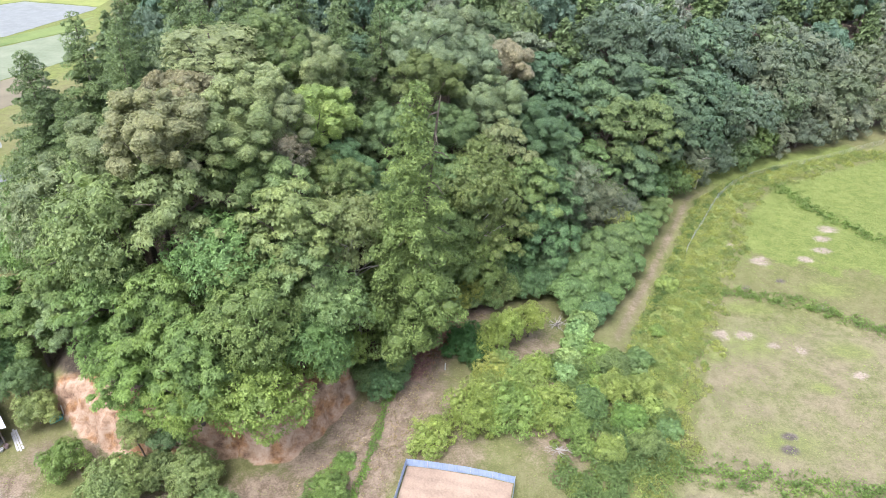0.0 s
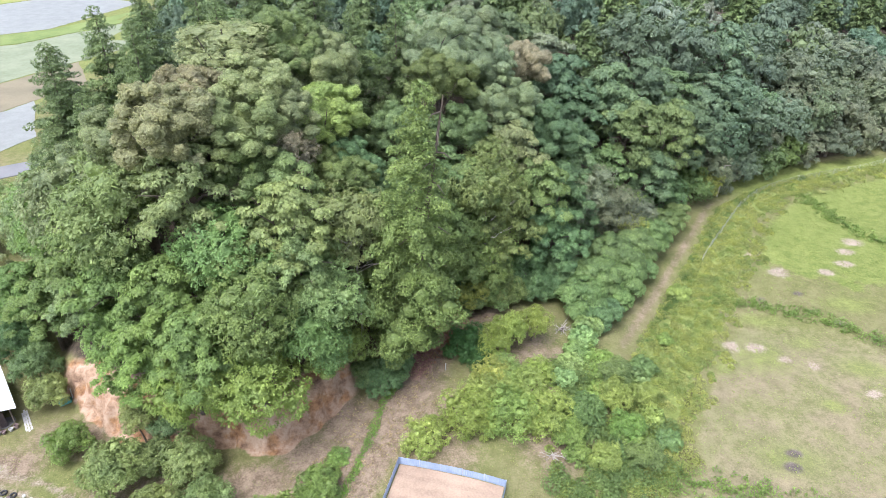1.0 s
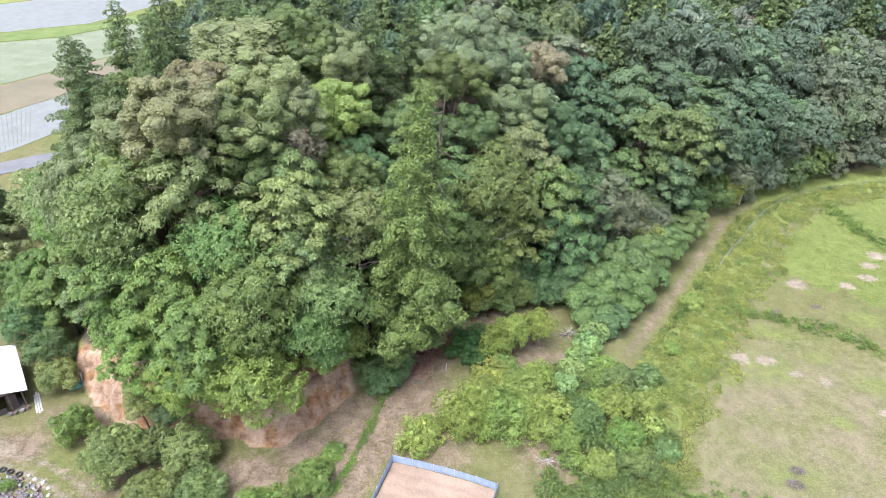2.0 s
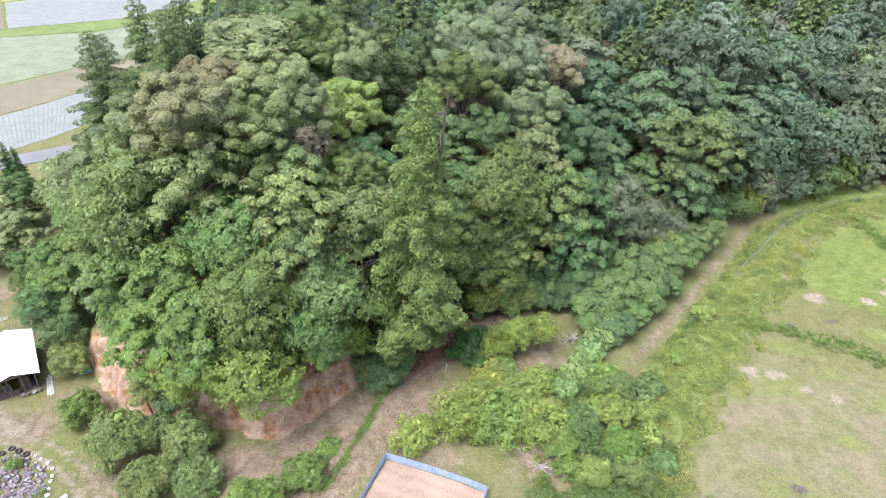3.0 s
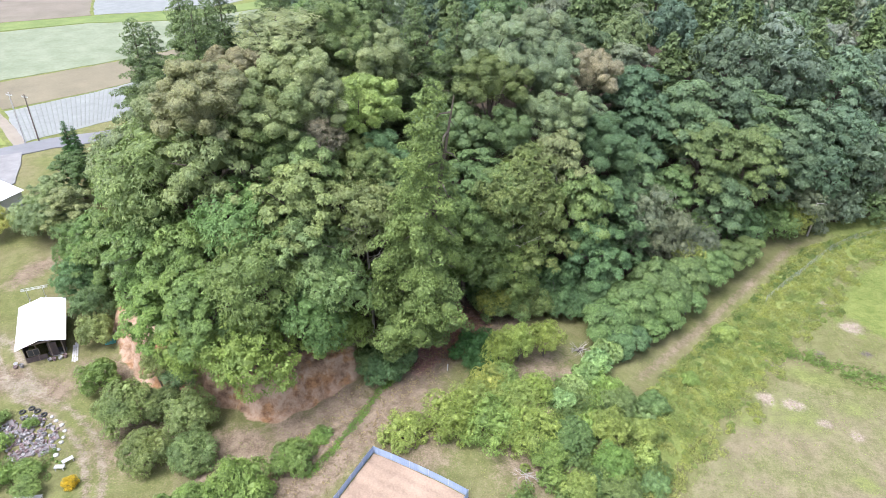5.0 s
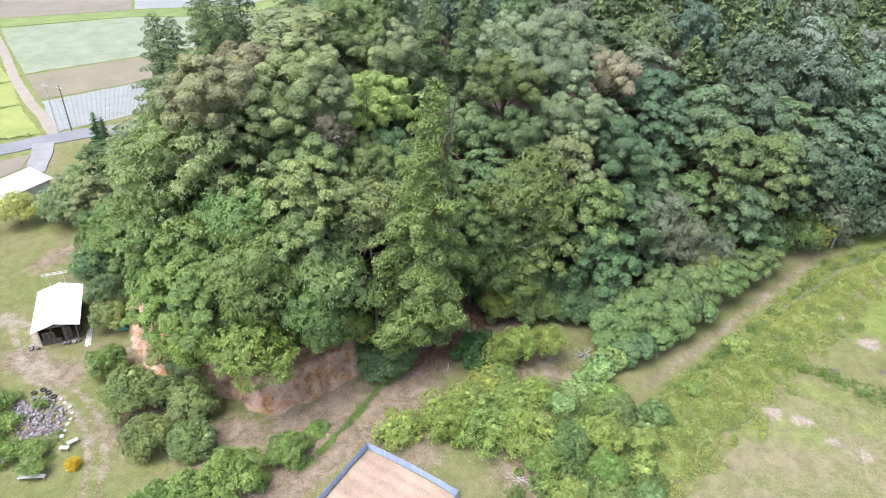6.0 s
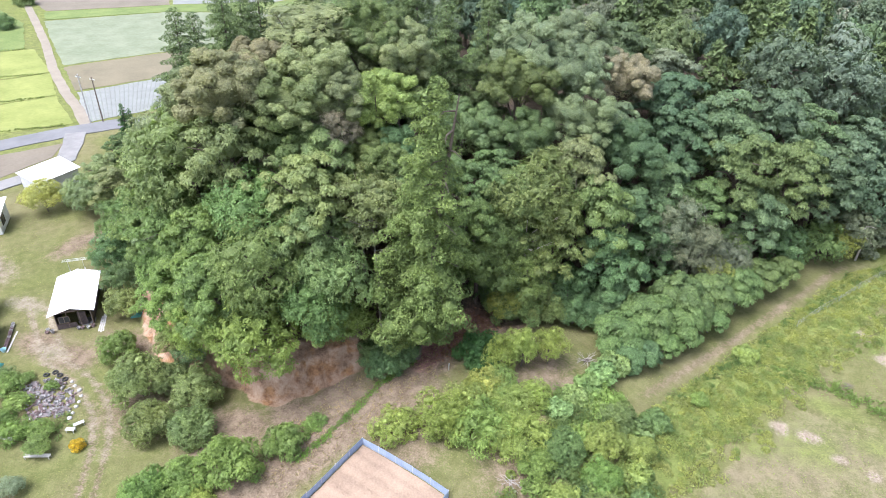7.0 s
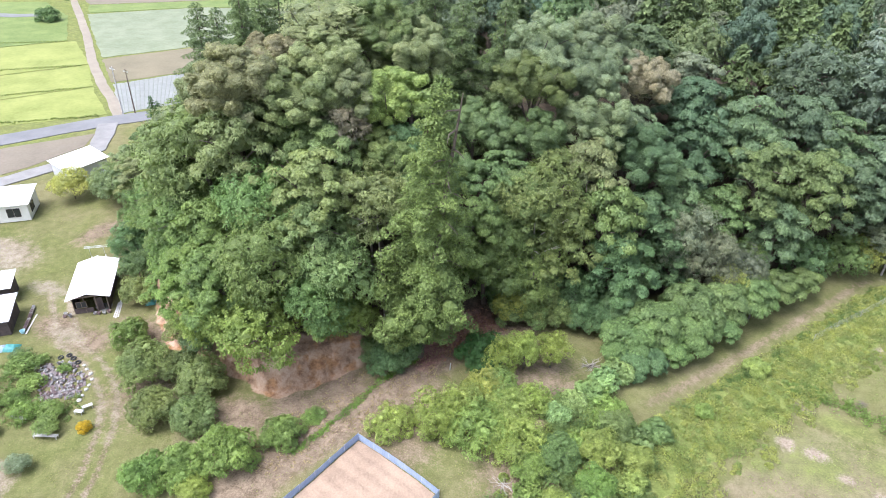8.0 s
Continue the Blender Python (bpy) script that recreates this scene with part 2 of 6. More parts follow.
depth = hill_depth(gxf, gyf)
wob = wobble(gxf, gyf, 0.8)
field_side = inside(gxf, gyf, np.vstack([FIELD_EDGE, [(200, 135), (200, 0), (16, 0)]]))
to_edge = line_distance(gxf, gyf, FIELD_EDGE)
PALE_SPOTS = [(56.8, 85.5, 1.7, 1.2), (54.7, 82.8, 1.5, 1.0), (53.1, 79.5, 1.5, 1.0), (49.7, 77.3, 1.2, 1.0), (32.3, 60.9, 1.0, 1.3), (35.0, 60.7, 1.4, 1.0),
              (37.7, 58.9, 1.0, 0.7), (40.5, 58.1, 0.9, 0.7), (33.5, 67.0, 1.3, 1.0), (43.4, 77.0, 1.5, 1.3), (41.3, 80.7, 1.2, 1.2), (46.6, 66.1, 1.0, 0.6),
              (45, 54, 1.0, 0.7)]
DARK_SPOTS = [(33.5, 45.4, 0.9, 0.6), (32.8, 43.7, 1.0, 0.7), (44, 72, 0.8, 0.6), (18.4, 39.4, 0.5, 0.4), (39, 70.5, 0.7, 0.5)]
masks = {
    "dirt": np.maximum.reduce([
        step(-line_distance(gxf, gyf, TRACK + np.array([0.6, 0])), -4.2, -1.5) * 0.85, step(-line_distance(gxf, gyf, PATH_R), -1.25, -0.1) * 0.6 * step(gyf, 55, 60) * (1 - step(gyf, 94, 102)),
        step(-line_distance(gxf, gyf, RUT_A), -0.5, -0.15) * 0.75, step(-line_distance(gxf, gyf, RUT_B), -0.5, -0.15) * 0.75,
        spots(gxf, gyf, [(-66, 47, 6, 4), (-59.3, 57.2, 2.4, 4.8), (-59, 58, 2, 4), (-45, 40, 4, 2.5), (-40, 40, 4, 2.5), (-31, 22, 3, 3), (-36, 44, 5, 3), (-8, 34, 2.2, 8)]) * 0.8,
        spots(gxf, gyf, [(9, 55, 6, 6), (-1, 48, 3.5, 6), (11, 43.5, 5, 3.5), (0, 42, 5, 4), (-12, 40, 4, 3), (-27, 37, 6, 5), (-16, 36, 5, 5)]) * 0.66, spots(gxf, gyf, [(-11.5, 42, 4, 3.2), (-9, 46, 3.4, 4.5), (-6.5, 44, 2.6, 5), (-16, 39.4, 5, 2.6)]) * 0.85]),
    "clay": step(depth + 0.3 * wob, -0.5, 0.0) * (1 - step(depth + 0.8 * wob, 2.2, 4.5)) * step(gxf, -43, -39) * (1 - step(gxf, -10, -7.5)) * (1 - step(gyf, 50, 53)),
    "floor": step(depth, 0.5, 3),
    "litter": (spots(gxf, gyf, [(-0.4, 59.6, 3.2, 4.2), (-2.8, 55, 1.8, 3.4)])),
    "dry": field_side * step(to_edge, 1.0, 3.0) * (1 - step(gyf + 0.18 * gxf, 66, 76)) * 0.95,
    "lush": np.maximum.reduce([field_side * step(gyf + 0.3 * gxf + 2 * wob, 88, 92) * step(to_edge, 0.5, 3.0) * 0.9, step(-line_distance(gxf, gyf, GREENLINE), -1.0, -0.2),
                               spots(gxf, gyf, [(33, 44.5, 4, 2.6), (35, 59.5, 5, 3.6), (18, 38, 5, 3), (41, 62, 3, 2.2), (30, 57, 2.4, 2), (46, 58, 4, 2), (40, 52, 2, 1.4), (37, 66, 4, 2), (49, 70, 5, 2.4)]) * 0.52, (1 - step(gxf, -95, -82)) * 0.55, step(-line_distance(gxf, gyf, PATH_R), -4.5, -1.5) * step(gyf, 95, 103) * 0.75, ~field_side * step(gxf - np.interp(gyf, PATH_R[:, 1], PATH_R[:, 0]), 0.8, 2.0) * (gyf > 36) * (gyf < 108) * 0.75]),
    "pale": spots(gxf, gyf, PALE_SPOTS) * 0.85,
    "sand": np.maximum.reduce([step(-line_distance(gxf, gyf, RUT_A), -0.8, -0.1) * (0.34 + 0.24 * step(gyf, 28, 34)), step(-line_distance(gxf, gyf, RUT_B), -0.8, -0.1) * (0.34 + 0.24 * step(gyf, 28, 34)),
                               spots(gxf, gyf, [(-66, 46.5, 7, 4.5), (-43, 39.6, 3.5, 1.4), (-31, 22, 3, 3), (-53, 44.5, 3.5, 1.6)]) * 0.7]),
    "dark": spots(gxf, gyf, DARK_SPOTS),
}
for key, values in masks.items():
    at = ground_mesh.attributes.new(key, "FLOAT", "POINT")
    at.data.foreach_set("value", values.astype(np.float32))

m_ground, nt, bsdf, _ = nodes_of("ground")
n_broad, n_mid, n_fine = noise_node(nt, 0.11, 5), noise_node(nt, 0.9, 5, 0.7), noise_node(nt, 6.0, 4, 0.7)


def masked(key, soft=0.5):
    at = nt.nodes.new("ShaderNodeAttribute")
    at.attribute_name = key
    v = math_node(nt, "ADD", at.outputs["Fac"], math_node(nt, "MULTIPLY", math_node(nt, "SUBTRACT", n_mid, 0.5), soft))
    v = math_node(nt, "ADD", v, math_node(nt, "MULTIPLY", math_node(nt, "SUBTRACT", n_fine, 0.5), soft * 0.8))
    mr = nt.nodes.new("ShaderNodeMapRange")
    mr.interpolation_type = "SMOOTHSTEP"
    mr.inputs[1].default_value, mr.inputs[2].default_value = 0.2, 0.8
    nt.links.new(v, mr.inputs[0])
    return mr.outputs[0]


def two(dark, light, fac=None):
    return ramp(nt, fac or math_node(nt, "ADD", math_node(nt, "MULTIPLY", n_mid, 0.5), math_node(nt, "MULTIPLY", n_fine, 0.5)), [(0.41, dark), (0.59, light)])


col = mix(nt, ramp(nt, n_broad, [(0.38, (0, 0, 0)), (0.62, (1, 1, 1))]), two((0.105, 0.12, 0.038), (0.17, 0.175, 0.066)), two((0.14, 0.13, 0.058), (0.2, 0.182, 0.095)))
col = mix(nt, masked("dry", 0.9), col, mix(nt, ramp(nt, noise_node(nt, 0.23, 5, 0.65), [(0.4, (0, 0, 0)), (0.62, (1, 1, 1))]), two((0.13, 0.135, 0.055), (0.215, 0.2, 0.105)), two((0.16, 0.14, 0.08), (0.245, 0.205, 0.13))))
col = mix(nt, masked("lush", 0.8), col, two((0.11, 0.145, 0.035), (0.2, 0.225, 0.07)))
col = mix(nt, masked("dirt", 1.0), col, two((0.12, 0.088, 0.06), (0.265, 0.206, 0.147)))
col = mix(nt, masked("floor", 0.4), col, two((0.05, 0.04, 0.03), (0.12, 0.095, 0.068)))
col = mix(nt, masked("litter", 0.5), col, two((0.14, 0.072, 0.058), (0.36, 0.205, 0.165)))
col = mix(nt, masked("clay", 0.25), col, mix(nt, ramp(nt, noise_node(nt, 0.42, 4, 0.6), [(0.5, (0, 0, 0)), (0.6, (1, 1, 1))]), ramp(nt, noise_node(nt, 0.8, 8, 0.7), [(0.34, (0.14, 0.088, 0.06)), (0.47, (0.31, 0.205, 0.135)), (0.64, (0.43, 0.32, 0.235))]), ramp(nt, noise_node(nt, 1.6, 6, 0.7), [(0.36, (0.16, 0.085, 0.047)), (0.6, (0.35, 0.2, 0.1))])))
col = mix(nt, masked("sand", 0.9), col, two((0.2, 0.17, 0.12), (0.31, 0.27, 0.205)))
col = mix(nt, masked("pale", 0.8), col, two((0.22, 0.175, 0.13), (0.36, 0.3, 0.24)))
col = mix(nt, masked("dark", 0.7), col, two((0.08, 0.07, 0.06), (0.17, 0.14, 0.12)))
nt.links.new(col, bsdf.inputs["Base Color"])
bsdf.inputs["Roughness"].default_value = 0.95
bsdf.inputs["Specular IOR Level"].default_value = 0.1
bump(nt, bsdf, math_node(nt, "ADD", n_mid, math_node(nt, "MULTIPLY", n_fine, 0.6)), 0.7, 0.25)
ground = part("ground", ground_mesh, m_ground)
tagged(ground, "uneven grassy ground with bare brown earth and red clay", "ground", kind="structure")


def sheet(name, corners, material, label, category, lift=0.06, rows=0, kind="structure", wander=0.25):
    """A field or road laid on the level land: a slab over a polygon, its edge broken up a little."""
    bm = bmesh.new()
    pts = []
    for (ax, ay), (bx, by) in zip(corners, corners[1:] + corners[:1]):
        n = max(1, int(math.hypot(bx - ax, by - ay) / 2.0))
        for i in range(n):
            x, y = ax + (bx - ax) * i / n, ay + (by - ay) * i / n
            pts.append((x + random.uniform(-wander, wander), y + random.uniform(-wander, wander)))
    top = [bm.verts.new((x, y, -1.5 + lift)) for x, y in pts]
    low = [bm.verts.new((x, y, -1.7)) for x, y in pts]
    bm.faces.new(top)
    for i in range(len(top)):
        j = (i + 1) % len(top)
        bm.faces.new((top[j], top[i], low[i], low[j]))
    bmesh.ops.recalc_face_normals(bm, faces=bm.faces)
    return tagged(part(name, bm, material), label, category, kind=kind)


def ribbon(name, line, width, material, label, category, lift=0.08):
    n = len(line)
    left, right = [], []
    for i, (x, y) in enumerate(line):
        ax, ay = line[max(i - 1, 0)]
        bx, by = line[min(i + 1, n - 1)]
        dl = math.hypot(bx - ax, by - ay)
        ux, uy = -(by - ay) / dl, (bx - ax) / dl
        left.append((x + ux * width / 2, y + uy * width / 2))
        right.append((x - ux * width / 2, y - uy * width / 2))
    return sheet(name, left + right[::-1], material, label, category, lift, wander=0.12)


# ---------------------------------------------------------------- the farmland beyond the hill
sheet("field_mulched", [(-95.5, 91.5), (-112, 103.4), (-103, 120), (-96, 138), (-84, 118), (-88, 106)], MULCH, "field strip under pale plastic mulch film", "field", 0.06)
sheet("field_bare", [(-113.4, 104.3), (-130.3, 115.6), (-116, 139), (-102, 168), (-90, 150), (-96, 139), (-103.4, 121)], FIELD_OLIVE, "bare brown ploughed field", "field", 0.05)
sheet("field_netted", [(-131.6, 116.4), (-174, 145.5), (-151, 171), (-128, 183), (-110, 210), (-94, 185), (-102, 169.2), (-116.6, 140)], NETTED, "green vegetable field under pale netting", "field", 0.07)
sheet("verge_far", [(-175, 147), (-184, 154), (-156, 180), (-128, 200), (-112, 230), (-104, 226), (-110.4, 211), (-128, 184.2), (-151, 172)], VERGE, "grassy verge behind the netted field", "verge", 0.10)
sheet("field_pale", [(-157, 181), (-184, 213), (-150, 250), (-118, 240), (-129, 201)], MULCH, "far field under pale film", "field", 0.05)
sheet("field_far_bare", [(-184.5, 155), (-215, 170), (-240, 215), (-185, 212.4), (-157.4, 180)], FIELD_BROWN, "far bare pinkish brown field", "field", 0.05)
sheet("field_far_green", [(-185, 214), (-240, 216), (-280, 330), (-120, 330), (-118, 241.4), (-150, 251.5)], RICE, "far green paddy fields", "field", 0.05)
sheet("paddy_near", [(-97.4, 90), (-110, 75), (-128, 60), (-140, 69), (-123.6, 84), (-114.2, 99.8)], RICE, "bright green young rice paddy", "paddy field", 0.05)
sheet("paddy_middle", [(-114.8, 100.4), (-124, 84.6), (-140.5, 70), (-160, 80), (-139, 94.6), (-128.8, 110.8)], RICE, "bright green young rice paddy", "paddy field", 0.04)
sheet("paddy_far", [(-129.6, 111.4), (-139.6, 95.2), (-160.5, 81), (-185, 94), (-161, 109), (-150.8, 123.4)], RICE, "bright green young rice paddy", "paddy field", 0.05)
sheet("verge_paddy", [(-152.6, 122.2), (-161.6, 109.6), (-186, 95), (-235, 125), (-200, 150), (-177, 141)], VERGE, "rough grass bank beyond the paddies", "verge", 0.09)
ribbon("road_farm", [(-94.6, 90.4), (-104, 96.6), (-114, 102.2), (-130.8, 113), (-152.6, 128.6), (-176.5, 144.6), (-200, 160)], 2.2, DIRT_ROAD, "pale dirt farm road between fields", "road", 0.12)
ribbon("road_far", [(-230, 118), (-205, 127), (-190, 133), (-182, 140)], 4.0, ASPHALT, "far grey lane at the paddies' edge", "road", 0.15)
ribbon("road_village", [(-125, 30), (-112, 56), (-103, 71), (-98.5, 79.5), (-94.2, 87.2), (-90, 93), (-80, 102), (-60, 116), (-40, 140)], 5.4, ASPHALT, "worn grey asphalt village road", "road", 0.14)
ribbon("road_branch", [(-93, 86.6), (-89, 82.4), (-84.5, 77), (-84, 70), (-86, 62), (-90, 50)], 3.6, CONCRETE, "pale concrete side lane by the barn", "road", 0.16)
sheet("field_wedge", [(-99.2, 69.2), (-94.6, 76.4), (-91, 82), (-87.4, 76.6), (-88.2, 66), (-92.5, 52), (-106, 56)], FIELD_BROWN, "wedge of bare reddish earth by the road", "field", 0.05)

# low plastic rows across the mulched field, each a ridge of film
rows_bm_v, rows_bm_f = [], []
for i in range(26):
    a = (i + 0.5) / 26
    ax, ay, bx, by = -95.4 + 8.2 * a, 92.2 + 19 * a, -111 + 12 * a, 104 + 25 * a
    tube(rows_bm_v, rows_bm_f, [(ax, ay, -1.66), (bx, by, -1.66)], [0.28, 0.28], 6)
tagged(part("mulch_rows", mesh_of("mulch_rows", rows_bm_v, rows_bm_f, surface("mulch_ridge_film", (0.17, 0.178, 0.155), (0.24, 0.25, 0.22), 0.5, 0.8)), None), "long ridges of pale mulch film", "crop rows", kind="stuff")

# ---------------------------------------------------------------- foliage shapes
ICO = [(0, 0, 1), (0.894, 0, 0.447), (0.276, 0.851, 0.447), (-0.724, 0.526, 0.447), (-0.724, -0.526, 0.447), (0.276, -0.851, 0.447),
       (0.724, 0.526, -0.447), (-0.276, 0.851, -0.447), (-0.894, 0, -0.447), (-0.276, -0.851, -0.447), (0.724, -0.526, -0.447), (0, 0, -1)]
ICO_F = [(0, 1, 2), (0, 2, 3), (0, 3, 4), (0, 4, 5), (0, 5, 1), (1, 6, 2), (2, 7, 3), (3, 8, 4), (4, 9, 5), (5, 10, 1),
         (2, 6, 7), (3, 7, 8), (4, 8, 9), (5, 9, 10), (1, 10, 6), (11, 7, 6), (11, 8, 7), (11, 9, 8), (11, 10, 9), (11, 6, 10)]


def unit(v):
    return v / np.maximum(np.linalg.norm(v, axis=-1, keepdims=True), 1e-9)


def leaf_cloud(name, lumps, n, size, material, rng, aspect=0.55, up=0.4, out=0.7, rnd=0.5, droop=0.2, core=0.8, radial=0.0, middle=(0, 0, -0.2), cores=36):
    """A crown: leaves over the outside of overlapping lumps (x, y, z, radius, flatness), with a shaded core."""
    lumps = np.asarray(lumps, float)
    c, r = lumps[:, :3], lumps[:, 3:4] * np.stack([np.ones(len(lumps)), np.ones(len(lumps)), lumps[:, 4]], -1)
    w = lumps[:, 3] ** 2
    idx = rng.choice(len(lumps), int(n * 2.2), p=w / w.sum())
    away = unit(c - np.array(middle))
    d = unit(unit(rng.normal(size=(len(idx), 3))) + 0.5 * away[idx])
    p = c[idx] + d * r[idx] * rng.uniform(0.84, 1.1, (len(idx), 1))
    keep = np.ones(len(idx), bool)
    for j in range(len(lumps)):
        keep &= ~((((p - c[j]) / r[j]) ** 2).sum(-1) < 0.68) | (idx == j)
    idx, d, p = idx[keep][:n], d[keep][:n], p[keep][:n]
    nn = len(p)
    normal = unit(d * out + np.array((0, 0, up)) + rnd * rng.normal(size=(nn, 3)))
    side = unit(rng.normal(size=(nn, 3)) + radial * away[idx] * np.array((1, 1, 0.2)))
    u = unit(side - normal * (side * normal).sum(-1, keepdims=True))
    v = np.cross(normal, u)
    s = size * rng.uniform(0.65, 1.4, (nn, 1))
    tail = p - u * s * 0.5
    tip = p + u * s * 0.5 - np.array((0, 0, 1)) * s * droop
    verts = np.stack([tail, tip + v * s * aspect * 0.6, tip - v * s * aspect * 0.6], 1).reshape(-1, 3)
    faces = [(3 * i, 3 * i + 1, 3 * i + 2) for i in range(nn)]
    verts = verts.tolist()
    if core:
        for (x, y, z, rr, fl) in sorted(lumps.tolist(), key=lambda q: -q[3])[:cores]:
            k = len(verts)
            verts += [(x + a_ * rr * core, y + b_ * rr * core, z + c_ * rr * core * fl) for a_, b_, c_ in ICO]
            faces += [(k + i, k + j, k + l) for i, j, l in ICO_F]
    return mesh_of(name, verts, faces, material)


def dome_lumps(rng, count, low, inner, r_lo, r_hi, flat=0.9, tall=0.85):
    """Lumps spread evenly over a dome."""
    res = [(0, 0, 0, 0.62, tall)]
    for i in range(count):
        z = 1 - (1 - low) * (i + 0.5) / count
        a = i * 2.39996 + rng.uniform(-0.35, 0.35)
        q = math.sqrt(max(0, 1 - z * z))
        if rng.uniform() < 0.14:
            continue
        k = inner * rng.uniform(0.72, 1.14)
        res.append((math.cos(a) * q * k, math.sin(a) * q * k, z * k * tall + rng.uniform(-0.07, 0.07), r_lo + (r_hi - r_lo) * rng.uniform() ** 1.6 * 1.25, flat * rng.uniform(0.7, 1.1)))
    return res


def knobbly(rng, lumps, each, lo, hi, flat):
    """Smaller knobs on the outside of each lump."""
    res = list(lumps)
    for x, y, z, r, fl in lumps[1:]:
        away = unit(np.array((x, y, z + 0.25)))
        for _ in range(each):
            d = unit(rng.normal(size=3) * 0.75 + away)
            res.append((x + d[0] * r * 0.8, y + d[1] * r * 0.8, z + d[2] * r * 0.8 * fl, r * rng.uniform(lo, hi), flat))
    return res


def spray_cloud(name, lumps, n, size, fan, material, rng, per=16, up=0.75, out=0.5, rnd=0.3, droop=0.4, core=0.72, aspect=0.5, cores=24, middle=(0, 0, -0.2)):
    """A crown of overlapping leaf sprays: fans of leaves that spread outwards over the lumps and hang at the tips."""
    lumps = np.asarray(lumps, float)
    c, r = lumps[:, :3], lumps[:, 3:4] * np.stack([np.ones(len(lumps)), np.ones(len(lumps)), lumps[:, 4]], -1)
    w = lumps[:, 3] ** 2
    m = int(n / per)
    idx = rng.choice(len(lumps), m * 3, p=w / w.sum())
    away = unit(c - np.array(middle))
    d = unit(unit(rng.normal(size=(len(idx), 3))) + 0.55 * away[idx] + np.array((0, 0, 0.15)))
    p = c[idx] + d * r[idx] * rng.uniform(0.78, 1.12, (len(idx), 1))
    keep = np.ones(len(idx), bool)
    for j in range(len(lumps)):
        keep &= ~((((p - c[j]) / r[j]) ** 2).sum(-1) < 0.62) | (idx == j)
    d, p = d[keep][:m], p[keep][:m]
    m = len(p)
    normal = unit(d * out + np.array((0, 0, up)) + rnd * rng.normal(size=(m, 3)))
    side = unit(d * np.array((1, 1, 0.3)) + 0.35 * rng.normal(size=(m, 3)))
    ax = unit(side - normal * (side * normal).sum(-1, keepdims=True))
    ay = np.cross(normal, ax)
    size_of = rng.uniform(0.6, 1.35, (m, 1))
    rep_ = lambda q: np.repeat(q, per, axis=0)
    P, N, A, B, S = rep_(p), rep_(normal), rep_(ax), rep_(ay), rep_(size_of)
    k = m * per
    t, g = rng.uniform(-1.25, 1.25, (k, 1)), np.sqrt(rng.uniform(0.02, 1, (k, 1)))
    way = A * np.cos(t) + B * np.sin(t)
    q = P + way * g * fan * S - np.array((0, 0, 1)) * droop * fan * S * g * g + N * rng.normal(0, 0.12, (k, 1)) * fan
    nn = unit(N + 0.4 * way * g + 0.38 * rng.normal(size=(k, 3)))
    u = unit(way + 0.6 * rng.normal(size=(k, 3)))
    u = unit(u - nn * (u * nn).sum(-1, keepdims=True))
    v = np.cross(nn, u)
    s = size * rng.uniform(0.6, 1.4, (k, 1))
    tip = q + u * s * 0.55 - np.array((0, 0, 1)) * s * 0.2
    verts = np.stack([q - u * s * 0.45, tip + v * s * aspect * 0.6, tip - v * s * aspect * 0.6], 1).reshape(-1, 3).tolist()
    faces = [(3 * i, 3 * i + 1, 3 * i + 2) for i in range(k)]
    for (x, y, z, rr, fl) in sorted(lumps.tolist(), key=lambda e: -e[3])[:cores]:
        b = len(verts)
        verts += [(x + a_ * rr * core, y + b_ * rr * core, z + c_ * rr * core * fl) for a_, b_, c_ in ICO]
        faces += [(b + i, b + j, b + l) for i, j, l in ICO_F]
    return mesh_of(name, verts, faces, material)


def ragged_lumps(rng, count, low, tall):
    """Uneven masses of a crown, some standing out and some sunk in."""
    res = [(0, 0, -0.05, 0.6, tall)]
    for i in range(count):
        z = 1 - (1 - low) * (i + 0.5) / count
        a = i * 2.39996 + rng.uniform(-0.6, 0.6)
        q = math.sqrt(max(0, 1 - z * z))
        k = rng.uniform(0.44, 0.87)
        res.append((math.cos(a) * q * k, math.sin(a) * q * k, z * k * tall + rng.uniform(-0.1, 0.1), rng.uniform(0.16, 0.42), rng.uniform(0.55, 0.95)))
    return res


